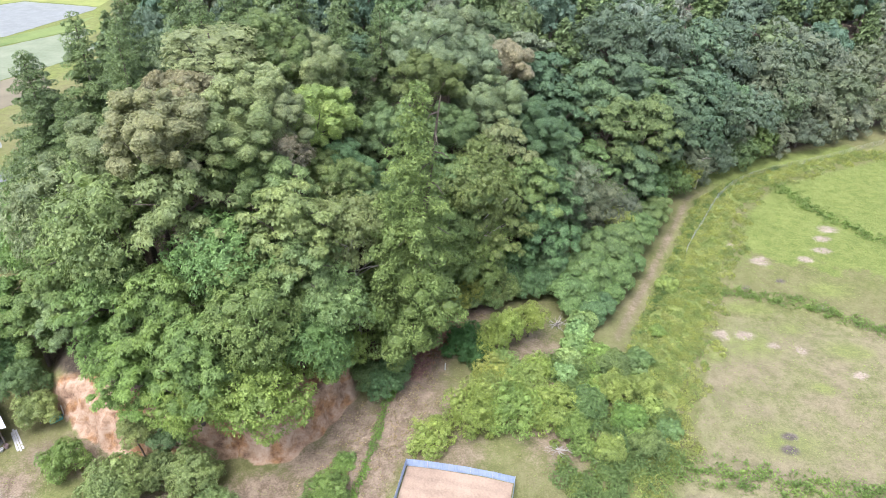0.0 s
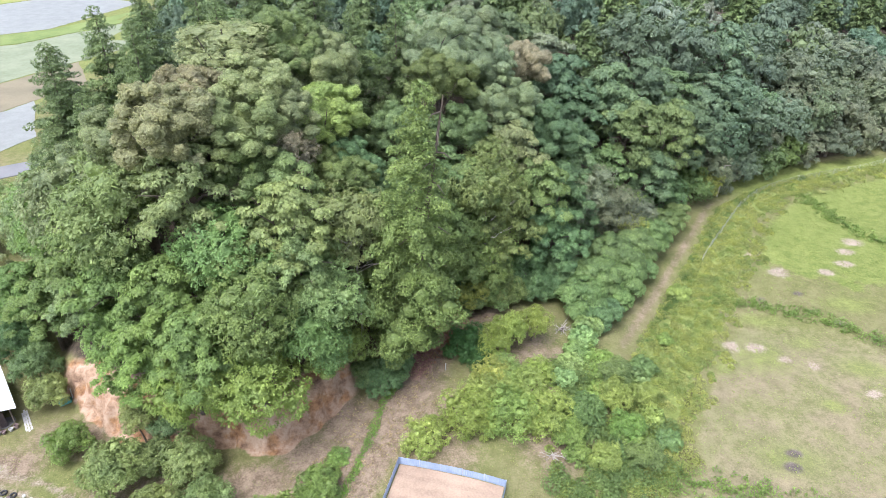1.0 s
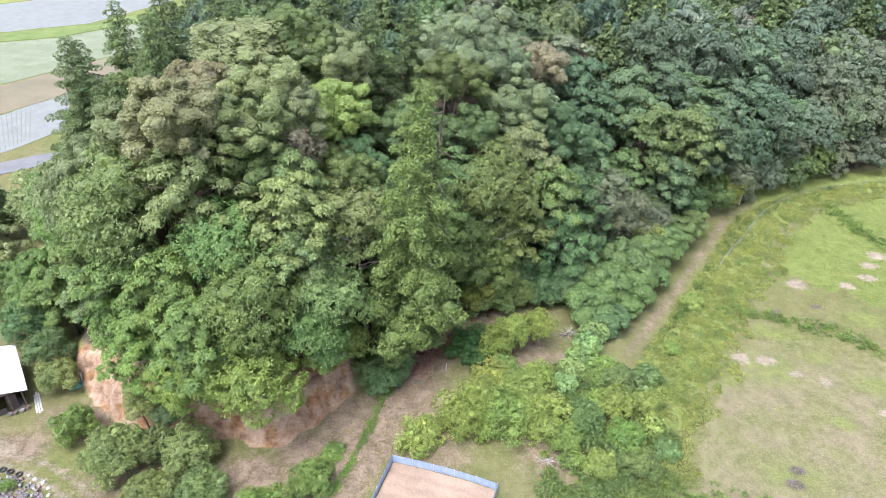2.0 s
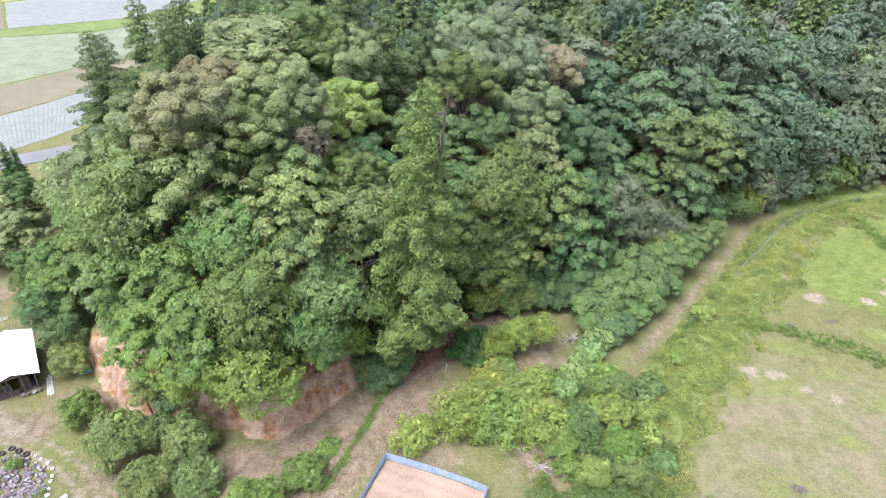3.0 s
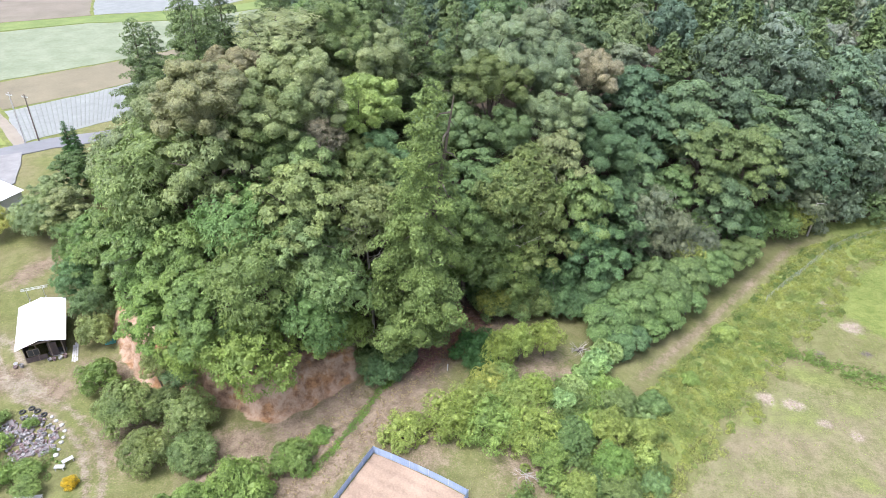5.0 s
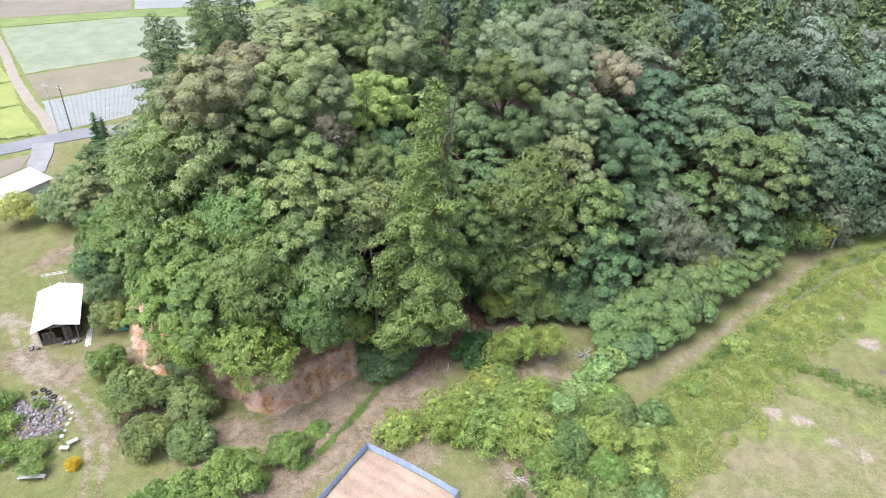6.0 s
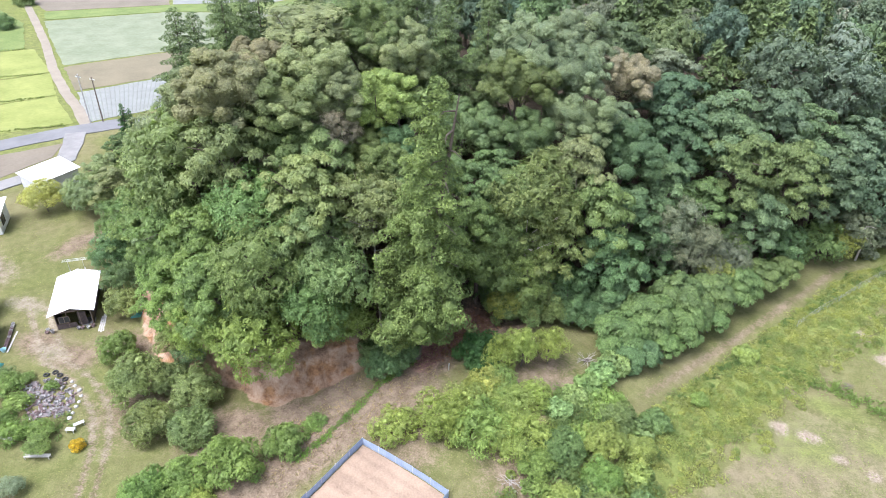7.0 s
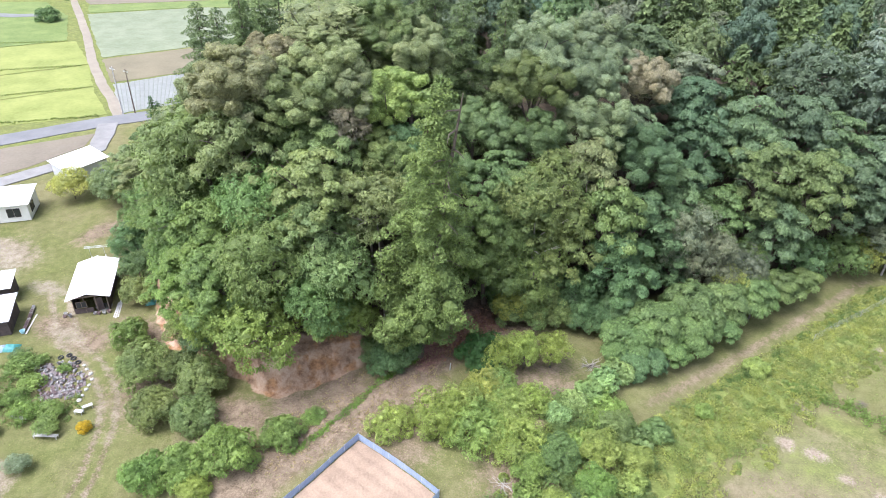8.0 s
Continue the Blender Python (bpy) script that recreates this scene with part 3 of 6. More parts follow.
def star_cloud(name, pads, n, length, material, rng, per=9, core=0.7, cores=40, width=0.55, hang=0.35, flat_up=0.9):
    """A crown of leaf stars: rosettes of pointed leaves on the upper side of flattened pads, hanging at the tips."""
    pads = np.asarray(pads, float)
    c, r = pads[:, :3], pads[:, 3:4] * np.stack([np.ones(len(pads)), np.ones(len(pads)), pads[:, 4]], -1)
    w = pads[:, 3] ** 2
    m = int(n / per)
    idx = rng.choice(len(pads), m * 3, p=w / w.sum())
    away = unit(c * np.array((1, 1, 0.3)) + 1e-6)
    d = unit(unit(rng.normal(size=(len(idx), 3))) + 0.5 * away[idx] + np.array((0, 0, 0.55)))
    p = c[idx] + d * r[idx] * rng.uniform(0.88, 1.08, (len(idx), 1))
    keep = np.ones(len(idx), bool)
    for j in range(len(pads)):
        keep &= ~((((p - c[j]) / r[j]) ** 2).sum(-1) < 0.7) | (idx == j)
    idx, d, p = idx[keep][:m], d[keep][:m], p[keep][:m]
    m = len(p)
    axis_up = unit(np.array((0, 0, flat_up)) + 0.55 * d + 0.45 * away[idx] + 0.22 * rng.normal(size=(m, 3)))
    u = unit(np.cross(axis_up, rng.normal(size=(m, 3))))
    v = np.cross(axis_up, u)
    rep_ = lambda q: np.repeat(q, per, axis=0)
    P, N, A, B, S = rep_(p), rep_(axis_up), rep_(u), rep_(v), rep_(rng.uniform(0.65, 1.3, (m, 1)))
    k = m * per
    t = (np.tile(np.arange(per), m) * 2 * np.pi / per + rng.normal(0, 0.22, k))[:, None]
    way = A * np.cos(t) + B * np.sin(t)
    side = -A * np.sin(t) + B * np.cos(t)
    ln = length * S * rng.uniform(0.7, 1.15, (k, 1))
    lift = rng.uniform(-0.1, 0.35, (k, 1))
    mid = P + (way + N * lift) * ln * rng.uniform(0.25, 0.6, (k, 1))
    tip = P + (way + N * (lift - hang)) * ln * 1.1 - np.array((0, 0, 1)) * ln * 0.25
    wd = width * ln * 0.5
    verts = np.stack([mid + side * wd, tip, mid - side * wd], 1).reshape(-1, 3).tolist()
    faces = [(3 * i, 3 * i + 1, 3 * i + 2) for i in range(k)]
    for (x, y, z, rr, fl) in sorted(pads.tolist(), key=lambda e: -e[3])[:cores]:
        b = len(verts)
        verts += [(x + a_ * rr * core, y + b_ * rr * core, z + c_ * rr * core * fl) for a_, b_, c_ in ICO]
        faces += [(b + i, b + j, b + l) for i, j, l in ICO_F]
    return mesh_of(name, verts, faces, material)


def tier_pads(rng, boughs, low, reach):
    """Flattened pads strung along boughs that spread and sink outwards, tier over tier."""
    res = [(0, 0, 0.05, 0.5, 0.9)]
    for i in range(boughs):
        z = 1 - (1 - low) * (i + 0.5) / boughs
        a = i * 2.39996 + rng.uniform(-0.4, 0.4)
        q = math.sqrt(max(0.04, 1 - z * z)) * rng.uniform(0.75, 1.12) * reach
        for t in (0.45, 0.72, 1.0):
            b = a + rng.uniform(-0.3, 0.3)
            res.append((math.cos(b) * q * t, math.sin(b) * q * t, z * 0.86 - 0.2 * t * t * q + rng.uniform(-0.05, 0.05), rng.uniform(0.12, 0.22) * (1.15 - 0.25 * t), rng.uniform(0.4, 0.6)))
    return res


def billow_crown(seed, n=22000, size=0.038, core=0.86):
    rng = np.random.default_rng(seed)
    lumps = knobbly(rng, dome_lumps(rng, 46, -0.55, 0.84, 0.13, 0.25, 0.85), 3, 0.38, 0.6, 0.9)
    return leaf_cloud("crown", lumps, n, size, LEAF, rng, 0.62, 0.4, 0.95, 0.3, 0.1, core, cores=150)


def tiered_crown(seed, boughs=26, n=14000, length=0.078, core=0.64):
    rng = np.random.default_rng(seed)
    return star_cloud("crown", tier_pads(rng, boughs, -0.75, 0.95), n, length, LEAF, rng, core=core, cores=80)


def loose_crown(seed, n=15000, size=0.05, fan=0.12):
    rng = np.random.default_rng(seed)
    return spray_cloud("crown", ragged_lumps(rng, 46, -0.8, 1.0), n, size, fan, LEAF, rng, 15, 0.65, 0.6, 0.3, 0.35, 0.56)


def cone_crown(seed, n=14000, size=0.018, lean=0.0, wide=0.24, power=0.6):
    """A conifer's crown, one unit high, standing on its origin."""
    rng = np.random.default_rng(seed)
    lumps = []
    for i in range(72):
        t = (i + 0.5) / 72
        rad = wide * (1 - t) ** power * rng.uniform(0.6, 1.15) * (0.75 + 0.25 * min(1, t / 0.12))
        a = i * 2.39996 + rng.uniform(-0.4, 0.4)
        for q, big in ((0.55, 0.3), (0.95, 0.22)):
            lumps.append((math.cos(a) * rad * q + lean * t, math.sin(a) * rad * q, 0.04 + t * 0.95 - 0.12 * rad * q * q, wide * big * rng.uniform(0.65, 1.1) * (1.08 - 0.6 * t), rng.uniform(0.4, 0.65)))
    for i in range(8):
        lumps.append((0, 0, 0.08 + i * 0.1, wide * 0.5 * (1 - i / 8.5), 1.0))
    return leaf_cloud("crown", lumps, n, size, NEEDLE, rng, 0.5, 0.45, 0.7, 0.4, 0.4, 0.8, 0.5, (0, 0, 0.35), 60)


def bush_crown(seed, n=9500, size=0.064):
    rng = np.random.default_rng(seed)
    return spray_cloud("foliage", dome_lumps(rng, 20, -0.35, 0.7, 0.2, 0.36, 0.9, 0.85), n, size, 0.14, LEAF, rng, 13, 0.55, 0.6, 0.3, 0.3, 0.6)


def open_crown(seed, n=9500, size=0.056):
    rng = np.random.default_rng(seed)
    return spray_cloud("foliage", ragged_lumps(rng, 34, -0.5, 0.85), n, size, 0.13, LEAF, rng, 11, 0.55, 0.5, 0.45, 0.15, 0.5, 0.55)


def spray_crown(seed, n=13000, length=0.1):
    """Arching boughs of long pointed leaves, for the hedge by the path."""
    rng = np.random.default_rng(seed)
    return star_cloud("foliage", dome_lumps(rng, 34, -0.45, 0.78, 0.16, 0.28, 0.7, 0.8), n, length, LEAF, rng, 8, 0.85, 36, 0.42, 0.3)


BILLOW = [billow_crown(s) for s in (1, 2, 3, 4)]
TIERED = [tiered_crown(s) for s in (11, 12, 13)]
LOOSE = [loose_crown(s) for s in (21, 22, 23)]
CONE = [cone_crown(s, 25000, 0.011) for s in (31, 32, 33)]
FAR_CONE = [cone_crown(s, 4200, 0.04) for s in (34, 35, 36)]
FAR = [loose_crown(s, 5600, 0.08, 0.14) for s in (41, 42)] + [tiered_crown(43, 24, 6000, 0.115, 0.5), billow_crown(44, 6400, 0.075, 0.6), billow_crown(48, 6400, 0.075, 0.6)]
DISTANT = [loose_crown(45, 2600, 0.11, 0.17), tiered_crown(46, 18, 2600, 0.19, 0.45), billow_crown(47, 3000, 0.11, 0.7)]
BUSH = [bush_crown(s) for s in (51, 52, 53)]
OPEN = [open_crown(s) for s in (61, 62, 63)]
CREEPER = [bush_crown(80, 2600, 0.2)]
SMALL = [open_crown(s, 2800, 0.12) for s in (64, 65)] + [spray_crown(73, 3600, 0.17)]
SPRAY = [spray_crown(s) for s in (71, 72)]
dice = random.Random(5)


def trunk_mesh(base, centre, r, thick, limbs=6, seed=0):
    """A bent tapered trunk from the base to the crown's middle, forked into limbs, in the tree's own space."""
    rnd = random.Random(seed)
    v, f = [], []
    b, c = Vector(base), Vector(centre)
    mid = b.lerp(c, 0.5) + Vector((rnd.uniform(-0.4, 0.4), rnd.uniform(-0.4, 0.4), 0))
    pts = [b + Vector((0, 0, -0.5)), b.lerp(mid, 0.5) + Vector((0, 0, 0.1)), mid, mid.lerp(c, 0.6), c + Vector((0, 0, r * 0.3))]
    tube(v, f, pts, [thick * 1.25, thick, thick * 0.85, thick * 0.65, thick * 0.25], 8)
    for i in range(limbs):
        a = 2 * math.pi * i / limbs + rnd.uniform(-0.3, 0.3)
        s = mid.lerp(c, rnd.uniform(0.35, 0.95))
        e = c + Vector((math.cos(a) * r * 0.72, math.sin(a) * r * 0.72, rnd.uniform(-0.25, 0.45) * r))
        k0 = len(v)
        tube(v, f, [s, s.lerp(e, 0.5) + Vector((0, 0, 0.12 * r)), e], [thick * 0.5, thick * 0.3, thick * 0.1], 5)
        fork = 16 + (i * 3) % 16
        f += [(fork, k0 + q, k0 + (q + 1) % 5) for q in range(5)]
    return mesh_of("trunk", v, f, BARK)


def plant(name, shapes, x, y, z, r, tint, label, category, group="", dx=0.0, dy=0.0, squash=1.0, thick=None, limbs=6, crown_name="crown", material=None):
    """A tree or bush: crown middle at x, y, z with radius r, trunk foot dx, dy away on the ground."""
    bx, by = x + dx, y + dy
    bz = min(gz(bx, by), z - 0.3 * r)
    ob = thing(name, pose(bx, by, bz), label, category, group)
    c = (x - bx, y - by, z - bz)
    seed = int(abs(x * 131 + y * 17) * 10)
    part("trunk" if crown_name == "crown" else "stem", trunk_mesh((0, 0, 0), c, r, thick or 0.055 * r + 0.05, limbs, seed), None, ob)
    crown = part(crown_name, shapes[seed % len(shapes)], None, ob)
    crown.matrix_basis = pose(*c, dice.uniform(-6, 6), dice.uniform(-6, 6), dice.uniform(0, 360)) @ Matrix.Diagonal((r, r * dice.uniform(0.92, 1.08), r * squash, 1))
    k = dice.uniform(0.95, 1.17) if y < 72 else dice.uniform(0.84, 1.22)
    # far wood's haze and gloom put into the leaf colour: bluer, slightly darker with y
    far_haze = min(1.0, max(0.0, (y - 74) / 34)) if z > 4 and tint not in (GREYB, BROWN) else 0.0
    k *= 1 - 0.06 * far_haze
    crown.color = (tint[0] * (1.03 + 0.02 * far_haze) * k * dice.uniform(0.9, 1.1), tint[1] * (1 - 0.03 * far_haze) * k, tint[2] * (1.02 + 0.55 * far_haze) * k * dice.uniform(0.92, 1.08), 1)
    return ob


def conifer(x, y, top, height, wide, tint, label="dark green conical cedar on the wooded hill", shapes=CONE):
    bz = min(gz(x, y), top - height)
    ob = thing("cedar_tree", pose(x, y, bz), label, "tree", "cedars on the hill")
    v, f = [], []
    total = top - bz
    tube(v, f, [(0, 0, -0.4), (0, 0, total * 0.4), (0, 0, total * 0.95)], [0.34, 0.26, 0.05], 8)
    for i in range(12):
        a, h = i * 2.4, total - height * (0.95 - i * 0.07)
        q = wide * (1 - (h - total + height) / height) * 0.8
        tube(v, f, [(0, 0, h), (math.cos(a) * q, math.sin(a) * q, h - 0.1 * q)], [0.07, 0.02], 5)
    part("trunk", mesh_of("trunk", v, f, BARK), None, ob)
    crown = part("crown", shapes[int(abs(x * 7 + y * 3)) % 3], None, ob)
    k = wide / 0.24
    crown.matrix_basis = pose(0, 0, total - height, 0, 0, dice.uniform(0, 360)) @ Matrix.Diagonal((k, k, height, 1))
    s = dice.uniform(0.88, 1.14)
    crown.color = (tint[0] * s, tint[1] * s, tint[2] * s, 1)
    return ob


LUSH, GREYG, PALEG = (0.14, 0.212, 0.064), (0.175, 0.222, 0.1), (0.21, 0.258, 0.112)
BEIGE, BRIGHT, TEAL = (0.22, 0.22, 0.112), (0.2, 0.27, 0.075), (0.11, 0.175, 0.07)
CEDAR, OLIVE, BROWN = (0.12, 0.165, 0.065), (0.135, 0.18, 0.06), (0.225, 0.2, 0.125)
YELLOWG, GREYB, DARKG = (0.225, 0.275, 0.066), (0.132, 0.162, 0.1), (0.05, 0.11, 0.03)
LIME = (0.168, 0.218, 0.074)
FRESH, HEDGE = (0.152, 0.228, 0.058), (0.13, 0.192, 0.066)

# the steep leafy face of the hill above the clay bank: x, y, z, radius
for row in ((-16.2, 42.7, 8.2, 4.1), (-20.8, 43.4, 11.3, 4.4), (-16, 45.6, 15, 4.3), (-12, 47.6, 10.8, 3.9), (-11, 48, 8.4, 3.0), (-9.8, 50, 7.2, 2.5),
            (-24.4, 47.2, 13.6, 4.6), (-27.4, 44.8, 8.2, 3.9), (-22.6, 43, 6.8, 3.3), (-30.2, 47.2, 8.8, 3.4), (-30.4, 49.4, 13, 4.6), (-19, 49.6, 17.6, 4.6),
            (-35.4, 54.4, 12.2, 4.7), (-33, 52, 16.5, 4.6)):
    plant("hillside_tree", LOOSE + TIERED, *row, FRESH if row[2] < 9.5 else LUSH, "leafy bright green broadleaf tree on the steep hill face", "tree", "hillside trees", 0, min(3.5, row[2] * 0.3), 0.95)
for row in ((-12.6, 48.8, 16.6, 4.1), (-10, 49.4, 13.6, 3.9), (-13.5, 50.2, 20.4, 4.3), (-9.4, 54.2, 18, 4.2), (-15, 55.2, 21.4, 3.9), (-29.2, 51.4, 20.8, 5.0), (-23, 51.2, 22.4, 5.0)):
    plant("hillside_tree", TIERED + LOOSE, *row, (0.168, 0.225, 0.085), "grey-green broadleaf tree on the steep hill face", "tree", "hillside trees", 0, 2.5, 0.95)
# the billowing evergreens on top of the dome
for row, tint in (((-24, 53, 27.6, 4.8), BEIGE), ((-19, 56, 26.2, 4.5), GREYG), ((-18.6, 60, 28.2, 4.5), PALEG), ((-15.6, 59.6, 26.2, 3.8), GREYG), ((-17.4, 55.6, 22.8, 3.8), OLIVE),
                  ((-13.4, 63.4, 24.8, 4.7), (0.235, 0.295, 0.085)), ((-23.4, 58.6, 28.2, 4.3), (0.2, 0.195, 0.105)), ((-28.6, 56, 25, 4.6), GREYG), ((-10, 59.4, 16.6, 3.4), TEAL), ((-12.8, 60.4, 20.8, 3.5), OLIVE), ((-10.2, 61.4, 20.4, 3.2), TEAL), ((-9.6, 58.8, 20.6, 2.8), OLIVE)):
    plant("evergreen_oak", BILLOW, *row, tint, "rounded billowing evergreen oak with pale new leaves" if tint == BEIGE else "rounded billowing evergreen broadleaf tree", "tree", "evergreens on the hill", squash=0.92)
plant("flowering_tree", LOOSE, -14.6, 57.4, 23.6, 2.3, (0.25, 0.225, 0.165), "half-dead tree with bare twigs and brownish leaves", "tree", "hillside trees")
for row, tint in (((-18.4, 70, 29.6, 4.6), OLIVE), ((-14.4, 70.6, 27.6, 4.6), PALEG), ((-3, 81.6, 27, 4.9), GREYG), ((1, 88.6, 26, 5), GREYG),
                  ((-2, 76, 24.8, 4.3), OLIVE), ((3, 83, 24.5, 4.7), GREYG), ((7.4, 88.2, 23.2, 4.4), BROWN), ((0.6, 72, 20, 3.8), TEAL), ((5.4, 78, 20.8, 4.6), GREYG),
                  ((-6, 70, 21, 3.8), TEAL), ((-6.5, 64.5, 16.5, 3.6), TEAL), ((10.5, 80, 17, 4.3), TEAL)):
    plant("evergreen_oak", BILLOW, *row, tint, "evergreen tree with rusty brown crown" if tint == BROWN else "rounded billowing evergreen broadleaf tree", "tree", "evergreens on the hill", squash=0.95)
plant("flat_topped_tree", LOOSE, -22.4, 65, 31.4, 4.8, PALEG, "flat-topped pale green tree on the hill", "tree", squash=0.4)
# tiered trees on the slope beside the track and the path
for row, tint in (((14, 93, 19, 5.1), TEAL), ((21, 93, 17.2, 5.6), TEAL), ((23.6, 90, 13.8, 5.1), LUSH), ((29.6, 92, 12.8, 5.2), LUSH), ((16, 89.4, 15.6, 4.8), TEAL),
                  ((9.6, 72, 13, 4.8), OLIVE), ((12, 70.4, 8.2, 4.2), TEAL), ((27, 88.5, 8, 4.4), TEAL), ((20, 86, 9, 4.4), LUSH),
                  ((34, 97, 11, 5), TEAL), ((31, 100.5, 15, 5), LUSH), ((37.5, 103.5, 13.5, 5), TEAL), ((27, 98.6, 17.5, 4.8), TEAL), ((8, 83, 18.5, 4.2), GREYG), ((12, 98, 20.5, 5), GREYG), ((5.5, 95, 24, 5), OLIVE), ((15, 83, 11.5, 4.6), TEAL), ((13, 76, 11, 4.2), TEAL), ((17, 78, 5.4, 3.4), TEAL)):
    plant("slope_tree", TIERED, *row, tint, "green tree with tiered drooping leaf sprays", "tree", "trees by the path", 0, 1.5)
for row, tint in (((4, 67.6, 16.4, 4.6), OLIVE), ((6, 67.2, 11.2, 4.4), OLIVE), ((4.2, 65, 8.4, 3.8), LUSH), ((1.0, 63.4, 9.6, 3.6), OLIVE), ((-1.4, 62.6, 13.4, 3.6), OLIVE), ((-2.6, 66.4, 6.6, 3.3), LUSH), ((0.6, 66.6, 5.8, 3.1), LUSH), ((3.2, 67.2, 5.2, 2.9), LUSH), ((-1, 66.4, 17, 3.8), TEAL), ((-8.6, 57.6, 17.2, 3.2), TEAL), ((2.6, 66.5, 6.5, 3.2), TEAL), ((8.4, 68, 4.6, 3.2), TEAL), ((0.4, 64.6, 12, 3.8), OLIVE), ((5.6, 65, 4.2, 2.4), OLIVE), ((1.5, 65.6, 3.6, 2.8), TEAL), ((4.2, 66.4, 3.3, 2.7), HEDGE), ((-1.2, 67.2, 4.4, 3.0), TEAL), ((3, 69, 6.4, 3.3), LUSH), ((6.6, 67.6, 3.6, 2.8), TEAL), ((-0.4, 64.4, 7.2, 3.0), LUSH),
                  ((1.6, 66, 15.5, 4.2), OLIVE), ((6.6, 73, 17, 4.4), GREYG), ((-5.5, 57.5, 10, 3.6), TEAL), ((-6, 60, 15, 3.8), OLIVE)):
    plant("slope_tree", FAR if row[3] < 3.4 else TIERED + LOOSE, *row, tint, "olive green tree with layered leaf sprays", "tree", "trees by the path", 0, 2.0)
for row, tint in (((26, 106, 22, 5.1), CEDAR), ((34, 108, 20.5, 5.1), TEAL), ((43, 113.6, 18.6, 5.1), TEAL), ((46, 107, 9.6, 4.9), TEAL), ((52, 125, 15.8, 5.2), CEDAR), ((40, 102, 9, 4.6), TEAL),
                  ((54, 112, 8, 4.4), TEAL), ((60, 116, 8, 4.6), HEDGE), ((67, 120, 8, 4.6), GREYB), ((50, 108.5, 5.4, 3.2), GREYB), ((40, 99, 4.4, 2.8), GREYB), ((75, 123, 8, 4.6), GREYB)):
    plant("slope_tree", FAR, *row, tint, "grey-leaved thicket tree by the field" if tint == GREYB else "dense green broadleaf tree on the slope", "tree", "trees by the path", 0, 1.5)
for row, tint in (((17, 80, 8.6, 3.8), GREYB), ((20.6, 80, 6.4, 3.5), GREYB), ((24, 83, 4.6, 3.0), GREYB), ((12.6, 74.6, 5, 3), TEAL)):
    plant("thicket_tree", LOOSE, *row, tint, "greyish bushy tree with fine twigs", "tree", "trees by the path", squash=1.1)
# wood on the left flank, going down to the yard
for row, tint in (((-38, 58.6, 17.6, 5), GREYG), ((-43, 62.4, 12.6, 5), LUSH), ((-47.6, 66, 9, 4.8), LUSH), ((-52, 72, 7.6, 4.8), GREYG), ((-46, 74, 14, 5), OLIVE), ((-57, 79, 6.4, 4.6), LUSH),
                  ((-48.4, 59.6, 4.6, 3.9), LUSH), ((-38.4, 54.4, 7.6, 3.4), GREYG), ((-43.6, 55.4, 5.6, 3.6), LUSH), ((-58, 88, 7, 4.8), OLIVE), ((-66.4, 70.4, 2.6, 3.6), PALEG), ((-60.4, 66.8, 3.0, 3.8), PALEG), ((-53.6, 61, 2.4, 3.0), HEDGE), ((-48.6, 56.6, 2.2, 2.8), LUSH), ((-67.6, 76, 3.4, 4), HEDGE), ((-62, 79, 4, 4.2), PALEG), ((-47.4, 54, 2.4, 2.8), TEAL)):
    plant("flank_tree", LOOSE + TIERED, *row, tint, "spreading green tree at the foot of the hill", "tree", "trees by the yard", 0, 1.0)

# the tall column of green left of the track's head
conifers = ((-41.5, 66, 31, 17, 4.0), (-37, 69, 34, 19, 4.2), (-28.8, 60, 35, 17, 3.2), (-33, 71, 35, 19, 4.2), (-28, 73.5, 36, 19, 4.2), (-23, 77, 36, 19, 4.2), (-44.6, 72, 29, 17, 4.2),
            (-12, 78.6, 33, 20, 4.2), (-7.4, 80.6, 32.5, 20, 4.0), (-17, 81, 36, 20, 4.2), (-31.5, 66, 34, 16, 3.6), (-24.6, 70, 35, 16, 3.6), (-37, 62.6, 27, 16, 3.8))
for x, y, top, h, w in conifers:
    conifer(x, y, top, h, w * 1.22, CEDAR)
conifer(-74.6, 83, 8.6, 9, 1.9, DARKG, "small dark conifer beside the village road")
conifer(-72.4, 82.4, 8.2, 9, 1.8, DARKG, "small dark conifer beside the village road")

rng_t = np.random.default_rng(90)
tall_lumps = []
for i in range(120):
    t = (i + 0.5) / 120
    rad = (0.185 * (1 - t) ** 0.75 * min(1, 0.55 + t * 2.6) + 0.014) * rng_t.uniform(0.6, 1.2)
    a = i * 2.39996 + rng_t.uniform(-0.3, 0.3)
    for q, big in ((0.5, 0.05), (0.8, 0.042), (1.0, 0.03)):
        tall_lumps.append((math.cos(a) * rad * q, math.sin(a) * rad * q, 0.05 + t * 0.93 - 0.16 * rad * q * q, big * rng_t.uniform(0.6, 1.1) * (1.1 - 0.7 * t), rng_t.uniform(0.6, 1.0)))
for i in range(9):
    tall_lumps.append((0, 0, 0.14 + i * 0.085, 0.075 * (1 - i / 9.6), 1.2))
TALL = leaf_cloud("crown", tall_lumps, 52000, 0.0074, NEEDLE, rng_t, 0.55, 0.5, 0.6, 0.45, 0.4, 0.75, 0.6, (0, 0, 0.35), 60)
tall = thing("tall_conifer", pose(-4.0, 53.6, gz(-4.0, 53.6)), "tall ragged olive-green conifer hung with creepers", "tree")
tv, tf = [], []
tube(tv, tf, [(0, 0, -0.5), (1.2, 0.4, 10), (2.5, 0.7, 20), (3.8, 1.0, 29.5)], [0.5, 0.4, 0.25, 0.05], 9)
